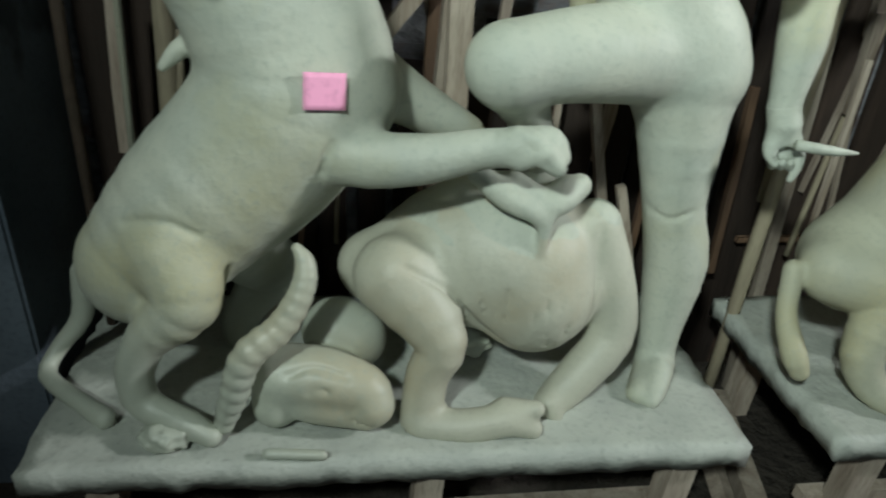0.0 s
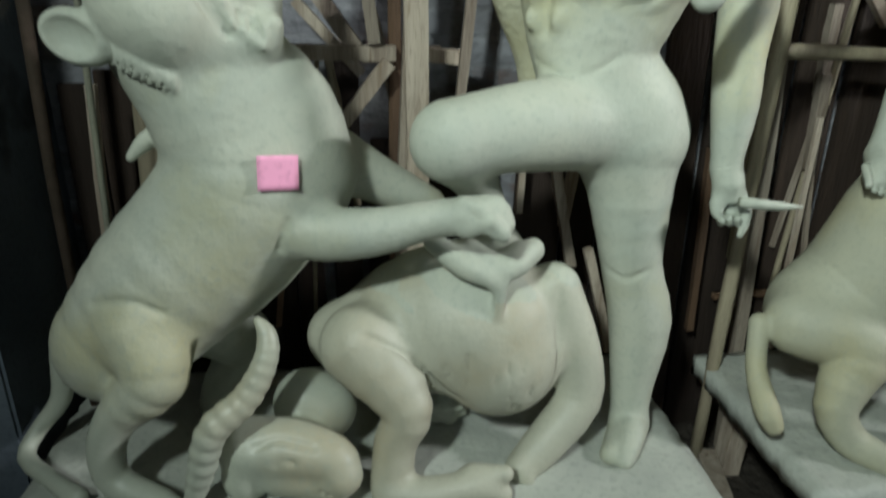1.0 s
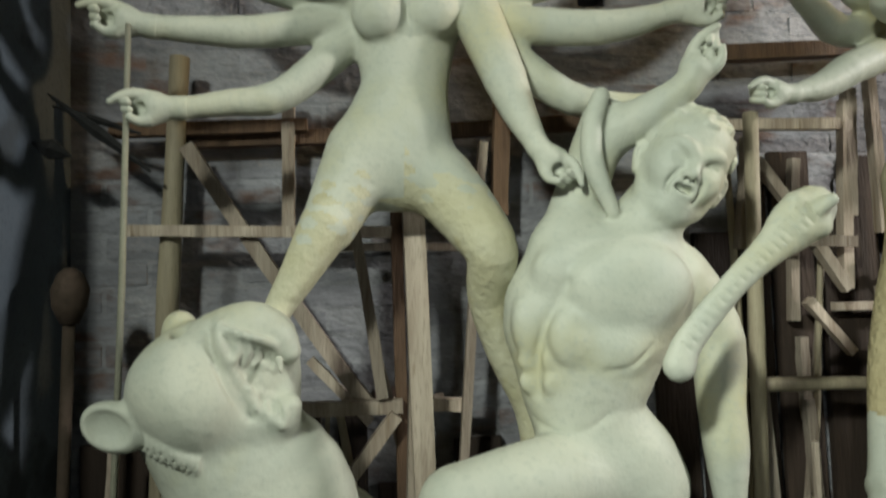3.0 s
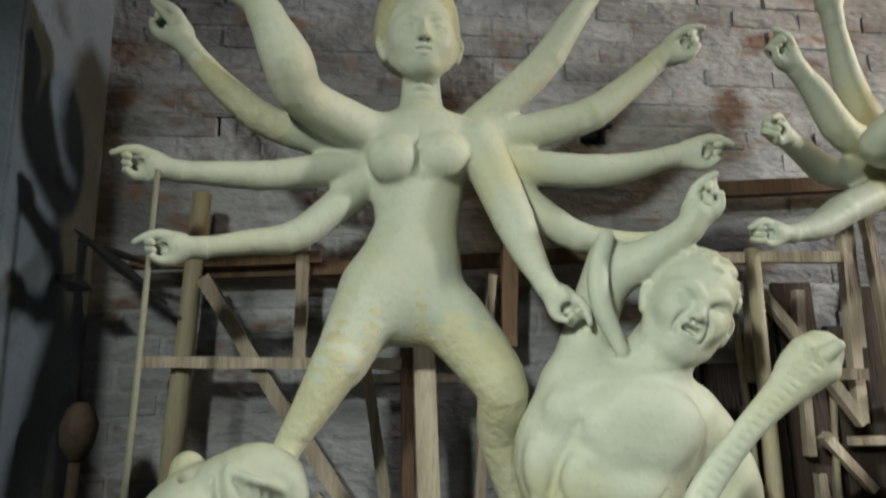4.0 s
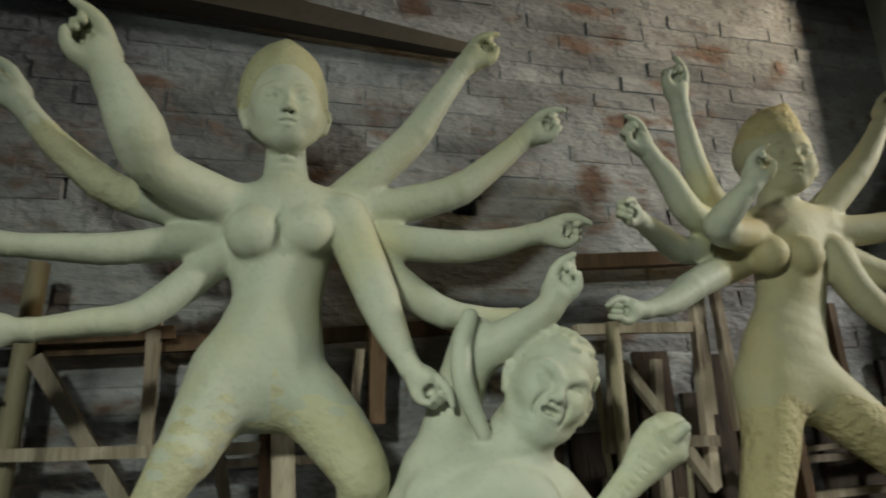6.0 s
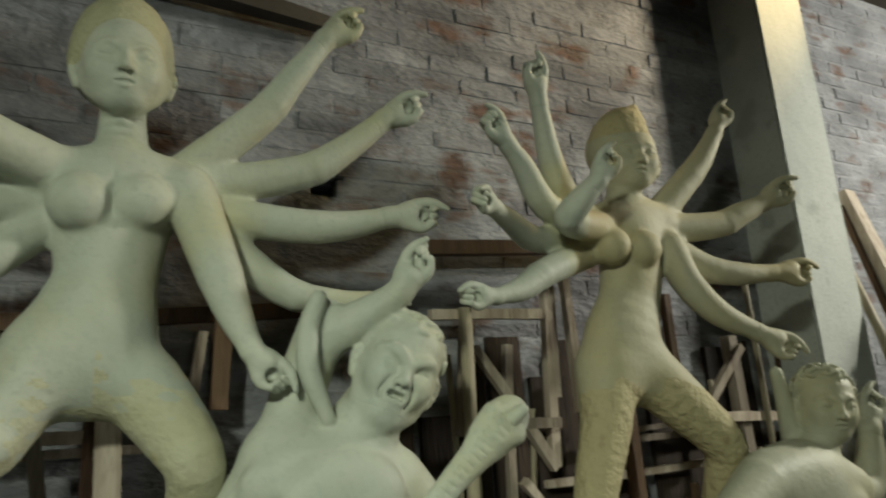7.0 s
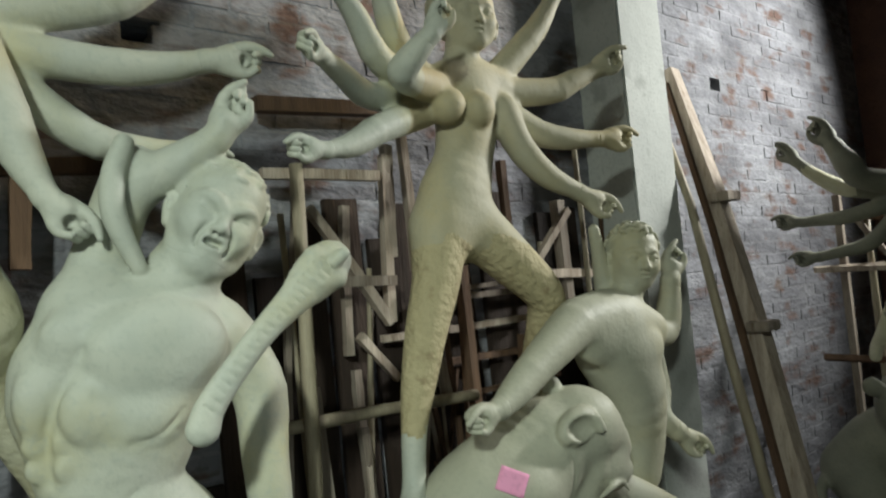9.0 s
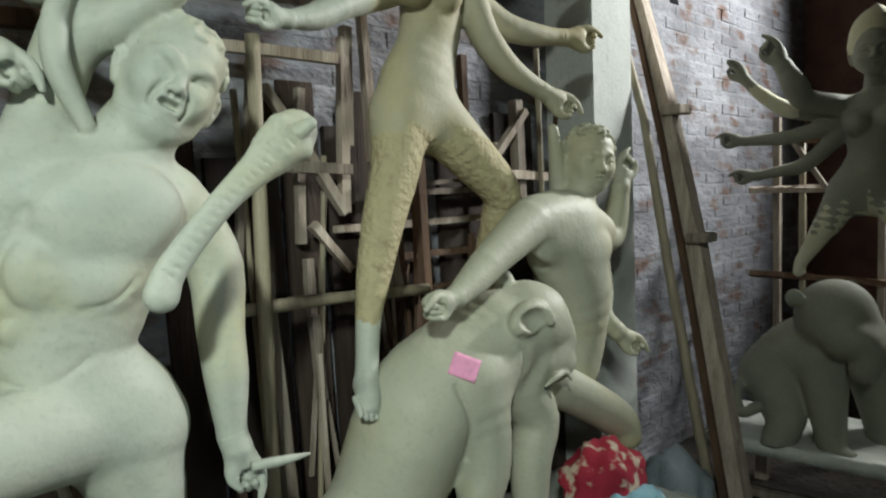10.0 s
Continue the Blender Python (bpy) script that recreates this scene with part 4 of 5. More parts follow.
c.arm((1.579, 1.470, 2.274, 0.055), (1.392, 1.420, 2.306, 0.048), (1.300, 1.390, 2.411, 0.039), (1.240, 1.370, 2.465, 0.028), (1.206, 1.360, 2.499, 0.034))
c.arm((1.628, 1.520, 2.262, 0.053), (1.371, 1.450, 2.206, 0.045), (1.211, 1.350, 2.226, 0.035), (1.117, 1.280, 2.236, 0.025), (1.079, 1.250, 2.241, 0.029))
c.arm((1.582, 1.420, 2.251, 0.057), (1.395, 1.320, 2.233, 0.049), (1.395, 1.260, 2.274, 0.042), (1.431, 1.220, 2.324, 0.029), (1.447, 1.210, 2.356, 0.032))
c.arm((1.559, 1.460, 2.176, 0.054), (1.364, 1.410, 2.100, 0.048), (1.251, 1.380, 2.040, 0.040), (1.148, 1.350, 2.010, 0.024), (1.091, 1.340, 2.010, 0.031))
c.arm((1.877, 1.480, 2.312, 0.059), (2.022, 1.450, 2.453, 0.053), (2.103, 1.430, 2.543, 0.046), (2.168, 1.410, 2.645, 0.032), (2.198, 1.400, 2.702, 0.032))
c.arm((1.889, 1.470, 2.279, 0.059), (2.120, 1.420, 2.299, 0.053), (2.212, 1.390, 2.337, 0.047), (2.309, 1.360, 2.380, 0.033), (2.346, 1.340, 2.404, 0.040))
c.arm((1.897, 1.460, 2.216, 0.059), (2.034, 1.420, 2.140, 0.051), (2.139, 1.390, 2.118, 0.046), (2.267, 1.360, 2.118, 0.032), (2.358, 1.340, 2.122, 0.041))
c.arm((1.869, 1.420, 2.205, 0.061), (1.898, 1.380, 2.071, 0.054), (1.981, 1.350, 1.973, 0.047), (2.099, 1.320, 1.912, 0.032), (2.166, 1.300, 1.875, 0.040))
c.limb(0.006, (1.758, 1.485, 2.553, 0.105), (1.780, 1.478, 2.612, 0.094), (1.815, 1.462, 2.672, 0.046), (1.842, 1.455, 2.728, 0.008))
for q in toes:
    c.limb(0.003, (q[0] + 0.012, q[1] + 0.03, q[2] + 0.018, q[3] * 1.1), (q[0], q[1], q[2], q[3]), (q[0] - 0.006, q[1] - 0.014, q[2] - 0.012, q[3] * 0.9))
c.seams.append(((1.285, 1.285, 1.035), 0.085))
c.head((1.772, 1.440, 2.500), 0.092, (-0.35, -1, -0.04), (0.06, 0, 1))


def goddess_b_tone(p):
    legs = (p[:, 2] < 1.74 + jag(p, 22, 0.018)) & (p[:, 2] > 1.24 + jag(p, 60, 0.01))
    hair = (p[:, 2] > 2.58) & (p[:, 0] > 1.6) & (p[:, 0] < 1.95)
    return np.where(legs | hair, 1, np.where((p[:, 0] < 1.46) & (p[:, 2] > 1.95) | (p[:, 2] < 1.24), 2, 0))


statue("goddess_statue", c, [CLAY_TAN, CLAY_YELLOW, CLAY], "tan clay ten-armed goddess with yellow legs and tall crown", "statue", goddess_b_tone, 0.0075, "goddess statues")

c = Clay()
c.limb(0.04, (1.960, 1.250, 1.468, 0.088), (2.148, 1.270, 1.473, 0.097), (2.321, 1.270, 1.409, 0.082))
c.limb(0.05, (2.138, 1.270, 1.376, 0.148), (2.220, 1.270, 1.228, 0.131), (2.250, 1.280, 1.061, 0.101), (2.233, 1.300, 0.939, 0.101), flat=0.8)
pecs = [(2.022, 1.200, 1.408, 0.095), (2.217, 1.200, 1.360, 0.066)]
c.limb(0.02, (2.213, 1.270, 1.498, 0.059), (2.233, 1.250, 1.585, 0.055))
c.arm((1.896, 1.230, 1.465, 0.082), (1.681, 1.190, 1.375, 0.059), (1.577, 1.170, 1.325, 0.050), (1.492, 1.150, 1.293, 0.033), (1.431, 1.140, 1.285, 0.033))
c.arm((2.422, 1.330, 1.389, 0.068), (2.576, 1.360, 1.374, 0.058), (2.624, 1.360, 1.461, 0.054), (2.640, 1.350, 1.573, 0.041), (2.665, 1.350, 1.629, 0.041))
c.arm((2.384, 1.330, 1.371, 0.072), (2.439, 1.330, 1.193, 0.060), (2.389, 1.290, 1.097, 0.050), (2.431, 1.250, 1.031, 0.038), (2.471, 1.230, 0.994, 0.038))
c.limb(0.02, (2.137, 1.300, 1.778, 0.020), (2.163, 1.310, 1.690, 0.026), (2.189, 1.320, 1.571, 0.036))
for q in pecs:
    c.swell(0.03, q, (1.25, 0.5, 0.85), 0.010)
demon_face = ((2.268, 1.245, 1.662), 0.088, (-0.50, -1, -0.08), (0.10, 0, 1))
c.head(*demon_face)
c.curls(*demon_face, 9)
statue("demon_statue", c, [CLAY_OLIVE], "olive tan clay demon statue rising behind the lion", "statue", None, 0.0075, "demon statues")

c = Clay()
c.limb(0.06, (1.258, 1.320, 0.666, 0.135), (1.357, 1.320, 0.743, 0.155), (1.454, 1.280, 0.968, 0.167), (1.628, 1.270, 1.059, 0.167), (1.733, 1.250, 1.125, 0.154))
c.ball(0.03, (1.839, 1.200, 1.167, 0.129))
c.limb(0.02, (1.867, 1.170, 1.183, 0.087), (1.922, 1.155, 1.128, 0.063), (1.957, 1.150, 1.095, 0.043))
c.limb(0.02, (1.841, 1.180, 1.061, 0.090), (1.915, 1.160, 1.030, 0.063), (1.950, 1.150, 1.030, 0.046))
c.limb(0.04, (1.571, 1.190, 1.037, 0.111), (1.585, 1.160, 0.895, 0.082), (1.577, 1.150, 0.789, 0.072), (1.535, 1.140, 0.700, 0.060), (1.520, 1.125, 0.560, 0.052), (1.520, 1.105, 0.430, 0.050), (1.540, 1.060, 0.400, 0.042))
c.limb(0.03, (1.791, 1.200, 0.982, 0.082), (1.860, 1.190, 0.858, 0.074), (1.815, 1.180, 0.740, 0.066), (1.800, 1.170, 0.580, 0.054), (1.805, 1.150, 0.440, 0.050), (1.830, 1.100, 0.405, 0.042))
c.ball(0.02, (1.905, 1.165, 1.070, 0.070))
c.limb(0.03, (1.995, 1.260, 0.941, 0.075), (2.174, 1.240, 0.843, 0.074), (2.372, 1.220, 0.715, 0.070), (2.406, 1.200, 0.648, 0.054))
ear2 = (1.792, 1.240, 1.290, 0.035)
c.limb(0.03, (1.164, 1.270, 0.664, 0.083), (1.274, 1.200, 0.637, 0.081), (1.216, 1.150, 0.504, 0.049), (1.252, 1.120, 0.424, 0.041), (1.305, 1.070, 0.402, 0.035), (1.342, 1.040, 0.382, 0.024))
c.limb(0.015, (1.066, 1.280, 0.661, 0.025), (1.056, 1.240, 0.557, 0.025), (1.055, 1.170, 0.490, 0.030), (1.068, 1.150, 0.454, 0.024))
c.ball(0.010, (1.735, 1.105, 1.205, 0.068), (1.15, 0.6, 0.75), (0, -20, 0))
c.limb(0.004, (1.690, 1.062, 1.205, 0.030), (1.730, 1.058, 1.200, 0.040), (1.752, 1.058, 1.192, 0.034), cut=True)
c.limb(0.006, (1.785, 1.075, 1.220, 0.014), (1.795, 1.070, 1.190, 0.016))
c.ball(0.012, ear2, (0.9, 0.8, 1.2))
c.curve(0.004, (1.80, 1.10, 0.99, 0.006), (1.84, 1.09, 1.01, 0.01), (1.90, 1.10, 1.01, 0.008), (1.93, 1.10, 0.98, 0.005))
c.groove(0.012, 0.005, (1.690, 0, 1.160), (1.708, 0, 1.080), (1.706, 0, 0.997), (1.700, 0, 0.93))
c.groove(0.014, 0.006, (1.455, 0, 1.060), (1.490, 0, 0.96), (1.500, 0, 0.85))
lion_b = c
statue("lion_statue", c, [CLAY_OLIVE], "olive grey clay lion statue turning its head away", "statue", None, 0.005, "lion statues", floor=0.375)
sticky_note(lion_b, 1.49, 1.105, -27)

# ---------------------------------------------------------------- third group, turned to the side
far = goddess.copy()
far.data = goddess.data.copy()
scene.collection.objects.link(far)
# shade on the copied body, painted by swapping in the darker clay
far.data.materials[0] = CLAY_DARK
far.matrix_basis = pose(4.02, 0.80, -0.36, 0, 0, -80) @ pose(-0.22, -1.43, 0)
tagged(far, "clay ten-armed goddess, her shade painted as darker clay", "statue", "goddess statues")
c = Clay()
c.limb(0.05, (3.583, 1.131, 0.645, 0.138), (3.636, 1.021, 0.734, 0.168), (3.630, 0.896, 0.807, 0.173), (3.619, 0.847, 0.894, 0.150))
c.ball(0.02, (3.565, 0.836, 0.956, 0.168))
c.limb(0.012, (3.485, 0.764, 0.876, 0.108), (3.487, 0.690, 0.841, 0.077), (3.471, 0.696, 0.752, 0.063))
c.limb(0.03, (3.547, 0.781, 0.939, 0.112), (3.564, 0.688, 0.859, 0.088))
c.limb(0.03, (3.560, 0.887, 0.742, 0.116), (3.507, 0.848, 0.552, 0.081), (3.455, 0.809, 0.369, 0.060), (3.442, 0.750, 0.350, 0.049))
c.limb(0.03, (3.775, 0.749, 0.720, 0.118), (3.794, 0.707, 0.482, 0.089), (3.681, 0.657, 0.313, 0.066))
c.limb(0.03, (3.547, 1.092, 0.604, 0.125), (3.469, 1.014, 0.474, 0.089), (3.369, 1.028, 0.365, 0.062))
c.limb(0.012, (3.573, 1.208, 0.634, 0.034), (3.417, 1.213, 0.584, 0.024), (3.323, 1.156, 0.509, 0.024), (3.328, 1.086, 0.549, 0.028))
c.ball(0.012, (3.439, 0.964, 1.045, 0.043), (0.6, 1, 1))
c.ball(0.01, (3.681, 0.807, 1.077, 0.036))
# the darker clay again carries this lion's shade
statue("lion_statue", c, [CLAY_DARK], "clay lion sitting on the plinth, shade painted into its clay", "statue", None, 0.01, "lion statues", floor=0.375)


# ---------------------------------------------------------------- wooden frames behind the statues
frames = {}
for key, label in (("a", "rickety frame of pale sawn battens and bamboo"), ("b", "crowded frame of pale and brown wooden battens"), ("c", "shadowed frame of brown battens behind the far statue")):
    frames[key] = tagged(new("scaffold"), label, "wooden frame", "timber frames")


def pole(mat, a, b, r):
    """One batten or cane, slightly bent and uneven; uprights go down to the ground."""
    a, b = Vector(a), Vector(b)
    if a.z < b.z:
        a, b = b, a
    d = b - a
    steep = abs(d.z) > 4 * math.hypot(d.x, d.y)
    if steep and r > 0.016 and b.z < 1.3:
        b = b + d * ((0.0 - b.z) / d.z)
    key = "a" if (a.x + b.x) / 2 < 0.95 else ("b" if (a.x + b.x) / 2 < 3.5 else "c")
    L = (b - a).length
    rnd = random.Random(int(a.x * 1000) + int(b.z * 777))
    off = Vector((rnd.uniform(-1, 1), 0, rnd.uniform(-1, 1))) * 0.008 * min(L, 1.5)
    n = 7
    pts = []
    for i in range(n + 1):
        t = i / n
        p = a.lerp(b, t) + off * math.sin(math.pi * t)
        knot = 1.12 if (mat is BAMBOO and i in (2, 5)) else 1.0
        pts.append((*p, r * knot * (1 + 0.06 * rnd.uniform(-1, 1))))
    bm = bmesh.new()
    tube(bm, pts, 9, 0.03, square=mat is not BAMBOO)
    mid = (a + b) / 2
    for v in bm.verts:
        v.co -= mid
    ob = part("post" if steep else ("crossbar" if abs(d.z) < 0.25 * math.hypot(d.x, d.y) else "brace"), bm, mat, frames[key], smooth=mat is BAMBOO)
    ob.location = mid


sawn, brown, bamboo = SAWN, BROWN, BAMBOO
pole(bamboo, (-0.374, 1.700, 2.195), (-0.429, 1.700, 1.049), 0.026)
pole(sawn, (-0.493, 1.660, 1.727), (0.183, 1.660, 1.712), 0.016)
pole(sawn, (-0.077, 1.620, 1.259), (0.200, 1.620, 1.256), 0.019)
pole(sawn, (0.262, 1.660, 1.251), (0.386, 1.660, 1.242), 0.018)
pole(brown, (-0.558, 1.720, 2.000), (-0.041, 1.720, 2.017), 0.019)
pole(brown, (-0.385, 1.760, 1.981), (0.852, 1.760, 2.043), 0.023)
pole(sawn, (-0.090, 1.720, 2.106), (-0.095, 1.720, 1.730), 0.018)
pole(sawn, (0.231, 1.550, 1.838), (0.239, 1.550, 1.085), 0.028)
pole(brown, (0.195, 1.660, 1.813), (0.192, 1.660, 1.027), 0.017)
pole(sawn, (0.075, 1.600, 1.769), (0.148, 1.600, 1.280), 0.016)
pole(sawn, (-0.355, 1.690, 1.952), (0.111, 1.690, 1.248), 0.021)
pole(sawn, (0.183, 1.600, 1.237), (0.059, 1.600, 1.078), 0.018)
pole(sawn, (0.402, 1.620, 1.630), (0.357, 1.620, 1.090), 0.013)
pole(sawn, (0.444, 1.680, 1.960), (0.413, 1.680, 1.740), 0.014)
pole(brown, (0.510, 1.720, 2.100), (0.492, 1.720, 1.759), 0.024)
pole(sawn, (-0.007, 1.730, 1.675), (0.420, 1.730, 1.670), 0.012)
pole(bamboo, (1.142, 1.520, 2.007), (1.127, 1.520, 0.848), 0.019)
pole(bamboo, (1.087, 1.580, 1.274), (1.778, 1.580, 1.250), 0.019)
pole(sawn, (1.317, 1.660, 1.671), (1.537, 1.660, 1.663), 0.018)
pole(sawn, (1.572, 1.700, 2.127), (1.558, 1.700, 1.742), 0.017)
pole(sawn, (1.241, 1.660, 1.905), (1.508, 1.660, 1.524), 0.016)
pole(brown, (1.128, 1.740, 2.237), (1.823, 1.740, 2.279), 0.025)
pole(sawn, (1.116, 1.700, 2.013), (1.530, 1.700, 2.019), 0.018)
pole(sawn, (1.560, 1.700, 2.093), (1.535, 1.700, 1.525), 0.017)
pole(sawn, (1.625, 1.680, 2.171), (1.646, 1.680, 1.689), 0.016)
pole(brown, (1.776, 1.600, 1.695), (1.788, 1.600, 1.222), 0.018)
pole(sawn, (1.413, 1.740, 1.922), (1.389, 1.740, 1.431), 0.015)
pole(sawn, (1.409, 1.700, 1.493), (1.545, 1.700, 1.335), 0.015)
pole(sawn, (2.323, 1.620, 1.931), (2.339, 1.620, 1.419), 0.023)
pole(bamboo, (2.414, 1.580, 2.135), (2.422, 1.580, 1.455), 0.011)
pole(sawn, (2.164, 1.600, 1.641), (2.474, 1.600, 1.629), 0.018)
pole(sawn, (2.356, 1.600, 1.890), (2.138, 1.600, 1.677), 0.015)
pole(sawn, (1.683, 1.660, 1.451), (1.715, 1.660, 1.253), 0.016)
pole(sawn, (1.127, 1.620, 1.583), (1.094, 1.620, 1.047), 0.010)
pole(sawn, (1.398, 1.720, 1.384), (1.406, 1.720, 1.139), 0.015)
pole(brown, (2.128, 1.720, 2.104), (2.137, 1.720, 1.821), 0.016)
pole(sawn, (1.179, 1.600, 1.959), (1.144, 1.600, 1.646), 0.015)
pole(sawn, (0.245, 1.600, 1.403), (0.237, 1.600, 1.079), 0.025)
pole(sawn, (0.141, 1.680, 1.362), (0.202, 1.680, 1.115), 0.014)
pole(sawn, (0.118, 1.700, 1.239), (0.319, 1.700, 1.252), 0.016)
pole(sawn, (0.627, 1.620, 0.960), (0.692, 1.620, 0.679), 0.014)
pole(sawn, (0.690, 1.660, 0.996), (0.670, 1.660, 0.784), 0.014)
pole(sawn, (0.729, 1.600, 0.738), (0.825, 1.600, 0.408), 0.013)
pole(sawn, (-0.509, 1.600, 1.181), (-0.532, 1.600, 0.803), 0.012)
pole(sawn, (1.189, 1.620, 1.367), (1.229, 1.620, 0.680), 0.019)
pole(sawn, (1.395, 1.700, 1.204), (1.410, 1.700, 0.929), 0.015)
pole(sawn, (-0.046, 1.740, 1.370), (0.117, 1.740, 1.192), 0.014)
pole(brown, (-0.235, 1.600, 0.566), (-0.146, 1.600, 0.746), 0.014)

for y, top, mat, r in ((1.40, 1.95, sawn, 0.020), (1.26, 1.82, bamboo, 0.017), (0.86, 1.90, sawn, 0.018), (0.42, 1.86, brown, 0.018)):
    pole(mat, (4.45, y, top), (4.46, y + 0.01, 0.0), r)
for z, mat in ((1.80, brown), (1.51, sawn), (1.0, brown)):
    pole(mat, (4.42, 0.30, z - 0.02), (4.42, 1.55, z + 0.02), 0.018)
pole(sawn, (4.41, 1.30, 1.80), (4.41, 1.12, 1.52), 0.015)

# dark roof beam tapering along the wall, its thick end filling the shaded corner
bm = bmesh.new()
tube(bm, [(-1.2, 1.72, 3.17, 0.085), (-0.4, 1.73, 3.10, 0.065), (0.35, 1.745, 3.03, 0.040), (0.90, 1.76, 2.985, 0.022)], square=True)
tagged(finish("roof_beam", bm, TIN), "dark roof beam on the brick wall, thickened to fill the shaded corner", "beam", kind="structure")

# thinner sticks crowded behind
rnd = random.Random(11)
for i in range(34):
    x = rnd.uniform(1.08, 2.70) if i < 26 else rnd.uniform(-0.55, 0.95)
    y, h = rnd.uniform(1.64, 1.75), rnd.uniform(0.5, 1.3)
    z = rnd.uniform(0.35, 0.9)
    pole(rnd.choice((SAWN, BROWN, BROWN, BAMBOO)), (x + rnd.uniform(-0.12, 0.12), y, min(z + h, 2.05 if i < 26 else 1.25)), (x, y, z), rnd.uniform(0.006, 0.012))
for i in range(7):
    z, x = rnd.uniform(0.5, 1.9), rnd.uniform(1.1, 1.9)
    pole(rnd.choice((SAWN, BROWN)), (x, 1.735, z + rnd.uniform(-0.03, 0.03)), (x + rnd.uniform(0.4, 0.8), 1.735, z), rnd.uniform(0.008, 0.014))
# boards added on edge behind the frames: brown wood, near black for the shade there
SHADE_WOOD = material("shade_dark_wood", (0.040, 0.027, 0.020), (0.024, 0.017, 0.013), 0.85, 4, 40, 0.5, (0.10, 0.06, 0.04), 5, 0.66, stretch=(5, 5, 0.6), vary=0.5)
rnd = random.Random(21)
x = -0.66
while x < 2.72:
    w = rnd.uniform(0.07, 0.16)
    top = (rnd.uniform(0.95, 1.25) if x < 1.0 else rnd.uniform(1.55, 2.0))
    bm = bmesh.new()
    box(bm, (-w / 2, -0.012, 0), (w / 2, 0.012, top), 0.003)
    ob = finish("dark_board", bm, SHADE_WOOD)
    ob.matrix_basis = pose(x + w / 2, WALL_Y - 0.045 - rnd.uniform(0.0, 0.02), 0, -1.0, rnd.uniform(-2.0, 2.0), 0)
    tagged(ob, "dark brown board added for the shade behind the frames", "board", "dark boards")
    x += w + rnd.uniform(0.0, 0.02)

# ---------------------------------------------------------------- loose things
def leaning(name, pts, mat, label, category, square=True, smooth=False):
    bm = bmesh.new()
    tube(bm, pts, 10, 0.03, square=square)
    return tagged(finish(name, bm, mat, smooth=smooth), label, category)


# thin cane held by the goddess, rusty standard by the first pillar
leaning("thin_cane", [(-0.379, 1.32, 2.14, 0.006), (-0.40, 1.34, 1.6, 0.007), (-0.45, 1.40, 0.9, 0.007), (-0.50, 1.46, 0.38, 0.007)], CLAY_DARK, "thin straight cane standing on the plinth", "cane", False, True)
stand = tagged(new("rusty_standard"), "rusty iron rod with a knobbed top by the pillar", "iron rod")
bm = bmesh.new()
tube(bm, [(-0.60, 1.5, 0.0, 0.013), (-0.59, 1.5, 1.0, 0.013), (-0.57, 1.5, 1.55, 0.014)], 8)
part("rod", bm, RUST, stand, smooth=True)
bm = bmesh.new()
tube(bm, [(-0.57, 1.5, 1.50, 0.02), (-0.57, 1.5, 1.54, 0.038), (-0.57, 1.5, 1.58, 0.042), (-0.57, 1.5, 1.615, 0.03), (-0.57, 1.5, 1.63, 0.012)], 12, 0.08)
part("knob", bm, RUST, stand, smooth=True)
# dark blades stuck behind the frame
for a, b, w in (((-0.663, 1.6, 2.065), (-0.42, 1.6, 1.87), 0.018), ((-0.66, 1.62, 2.04), (-0.45, 1.62, 1.97), 0.012), ((-0.69, 1.58, 1.94), (-0.60, 1.58, 1.905), 0.028)):
    bm = bmesh.new()
    mid = (Vector(a) + Vector(b)) / 2
    tube(bm, [(*a, 0.003), (*mid, w), (*b, 0.004)], 6)
    tagged(finish("dried_leaf", bm, IRON), "dark dried leaf blade hanging by the pillar", "leaf", "dried leaves")

# timbers leaning on the wall past the second pillar
plank = tagged(new("leaning_plank"), "long pale plank with battens leaning on the wall", "plank")
bm = bmesh.new()
tube(bm, [(3.36, 1.70, 2.62, 0.040), (3.315, 1.52, 2.0, 0.048), (3.25, 1.34, 1.3, 0.050), (3.12, 1.06, 0.0, 0.052)], square=True)
part("board", bm, SAWN, plank)
bm = bmesh.new()
tube(bm, [(3.31, 1.69, 2.55, 0.012), (3.22, 1.48, 1.8, 0.014), (3.14, 1.33, 1.2, 0.015), (3.00, 1.06, 0.0, 0.016)], square=True)
part("edge_strip", bm, BROWN, plank)
for z, x, y in ((1.93, 3.28, 1.44), (1.33, 3.21, 1.29)):
    bm = bmesh.new()
    box(bm, (x - 0.05, y - 0.05, z - 0.022), (x + 0.07, y + 0.05, z + 0.022), 0.004)
    part("batten", bm, SAWN, plank)
leaning("bamboo_pole", [(3.22, 1.74, 2.55, 0.016), (3.13, 1.52, 1.9, 0.02), (3.03, 1.35, 1.2, 0.022), (2.88, 1.05, 0.0, 0.024)], BAMBOO, "dry bamboo pole leaning beside the pillar", "bamboo pole", False, True)


def heap(name, lo, hi, mat, label, category, seed):
    """A crumpled soft bundle."""
    bm = bmesh.new()
    bmesh.ops.create_icosphere(bm, subdivisions=4, radius=1)
    lo, hi = Vector(lo), Vector(hi)
    for v in bm.verts:
        k = 1 + 0.25 * noise.noise(v.co * 2.2 + Vector((seed, 0, 0))) + 0.12 * noise.noise(v.co * 6 + Vector((0, seed, 0)))
        p = v.co * k
        p.z = max(p.z, -0.8)
        v.co = Vector([(lo[i] + hi[i]) / 2 + p[i] * (hi[i] - lo[i]) / 2 for i in range(3)])
    return tagged(finish(name, bm, mat, smooth=True), label, category)


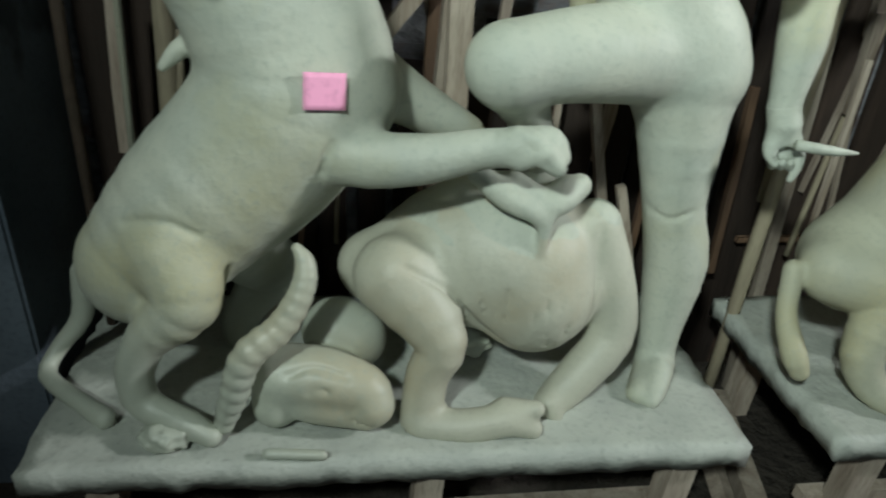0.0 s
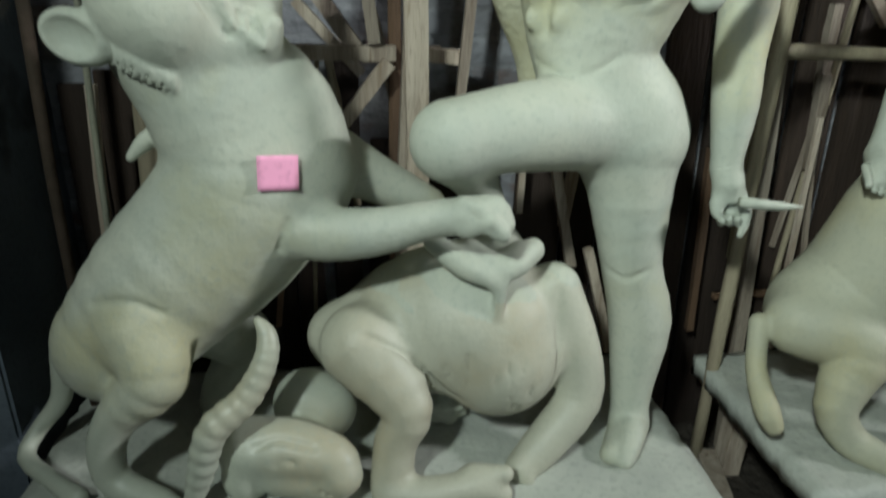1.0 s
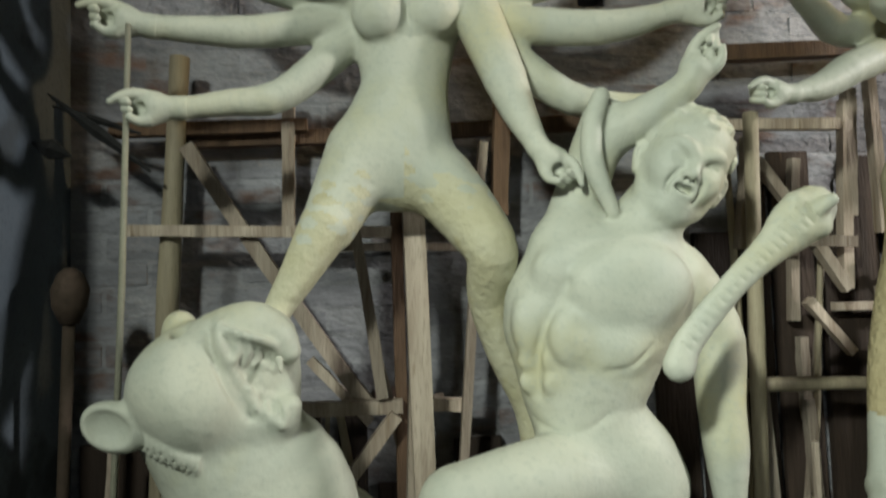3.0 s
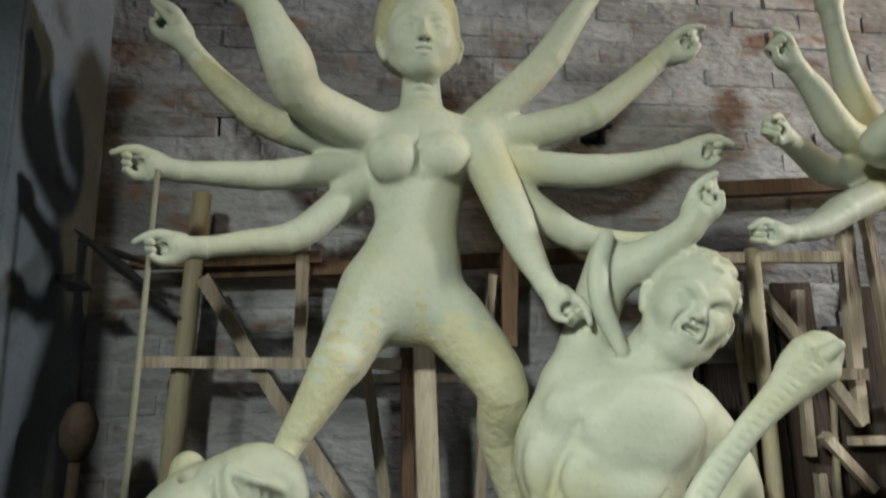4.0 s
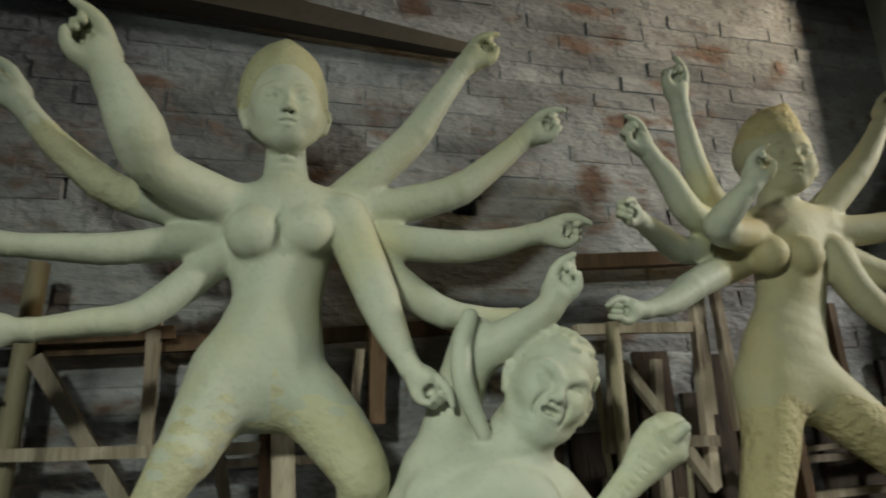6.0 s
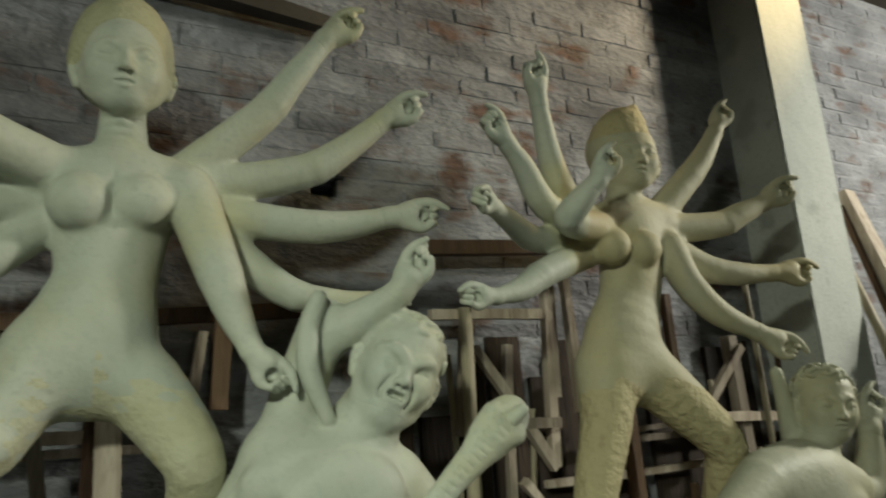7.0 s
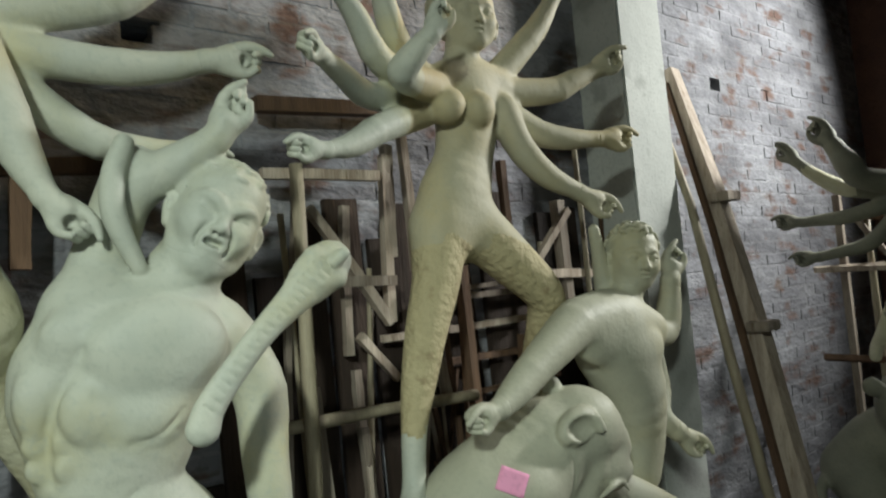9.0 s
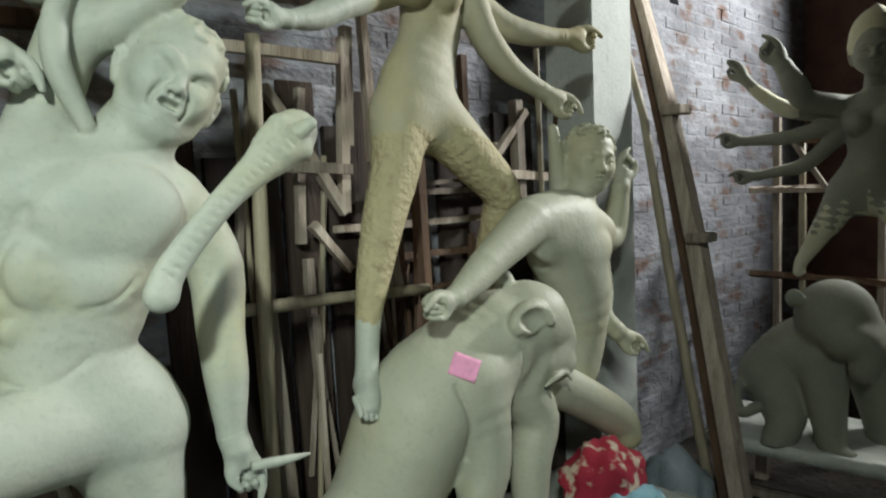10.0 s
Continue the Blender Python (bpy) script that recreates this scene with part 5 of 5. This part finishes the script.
heap("crumpled_cloth", (1.95, 1.0, 0.42), (2.30, 1.24, 0.72), RED_CLOTH, "crumpled red patterned cloth bundle on the plinth", "cloth", 3)
heap("crumpled_cloth", (1.94, 0.92, 0.40), (2.26, 1.08, 0.60), BLUE_CLOTH, "crumpled pale blue cloth on the plinth", "cloth", 7)
heap("tarpaulin", (2.60, 1.05, -0.05), (2.95, 1.40, 0.45), GREY_CLOTH, "crumpled grey tarpaulin by the pillar foot", "tarpaulin", 11)
for x, y, w, sd in ((-0.36, 1.06, 0.05, 1), (-0.10, 1.30, 0.05, 4), (0.30, 1.36, 0.06, 5)):
    heap("clay_lump", (x - w, y - w * 0.8, 0.372), (x + w, y + w * 0.8, 0.38 + w * 1.1), CLAY_WET, "wet grey lump of spare clay on the plinth", "clay lump", sd)
# timbers lying in the gap between the plinths
leaning("timber_offcut", [(1.15, 1.52, 0.06, 0.03), (1.02, 0.98, 0.05, 0.03)], SAWN, "grey timber offcut lying between the plinths", "timber")
leaning("timber_offcut", [(1.02, 1.50, 0.14, 0.022), (0.96, 1.0, 0.03, 0.022)], SAWN, "thin batten lying between the plinths", "timber")

# ---------------------------------------------------------------- brickwork
BL, BH, JOINT = 0.245, 0.075, 0.008
holes = HOLES
kinds = []
for v in range(6):
    bm = bmesh.new()
    rnd = random.Random(v)
    box(bm, (-(BL - JOINT) / 2, -0.0125, -(BH - JOINT) / 2), ((BL - JOINT) / 2, 0.03, (BH - JOINT) / 2), 0.004)
    for q in bm.verts:
        q.co += Vector([rnd.uniform(-0.0025, 0.0025) for _ in range(3)])
    me = bpy.data.meshes.new("brick")
    bm.to_mesh(me)
    bm.free()
    me.materials.append(BRICK)
    kinds.append(me)
rest_v, rest_f = [], []
rnd = random.Random(5)
made = 0
for row in range(52):
    z = 0.04 + row * BH
    for i in range(-6, 27):
        x = i * BL + (BL / 2 if row % 2 else 0)
        if any(abs(x - hx) < BL * 0.45 and abs(z - hz) < BH * 0.6 for hx, hz in holes) or 2.8 < x < 3.1 or x < -0.9:
            continue
        y = WALL_Y + rnd.uniform(-0.001, 0.0035)
        tilt = rnd.uniform(-0.01, 0.01)
        if -0.72 < x < 2.75 and 2.0 < z < 3.45 and made < 300:
            ob = bpy.data.objects.new("brick", kinds[rnd.randrange(6)])
            scene.collection.objects.link(ob)
            ob.parent = wall_back
            ob.matrix_basis = Matrix.LocRotScale((x, y, z), Euler((0, tilt, 0)), None)
            made += 1
        else:
            me = kinds[rnd.randrange(6)]
            o = len(rest_v)
            rest_v += [(q.co.x + x, q.co.y + y, q.co.z + z) for q in me.vertices]
            rest_f += [[o + k for k in p.vertices] for p in me.polygons]
me = bpy.data.meshes.new("brickwork")
me.from_pydata(rest_v, [], rest_f)
me.materials.append(BRICK)
ob = new("brickwork", me)
ob.parent = wall_back
ob["kind"] = "stuff"
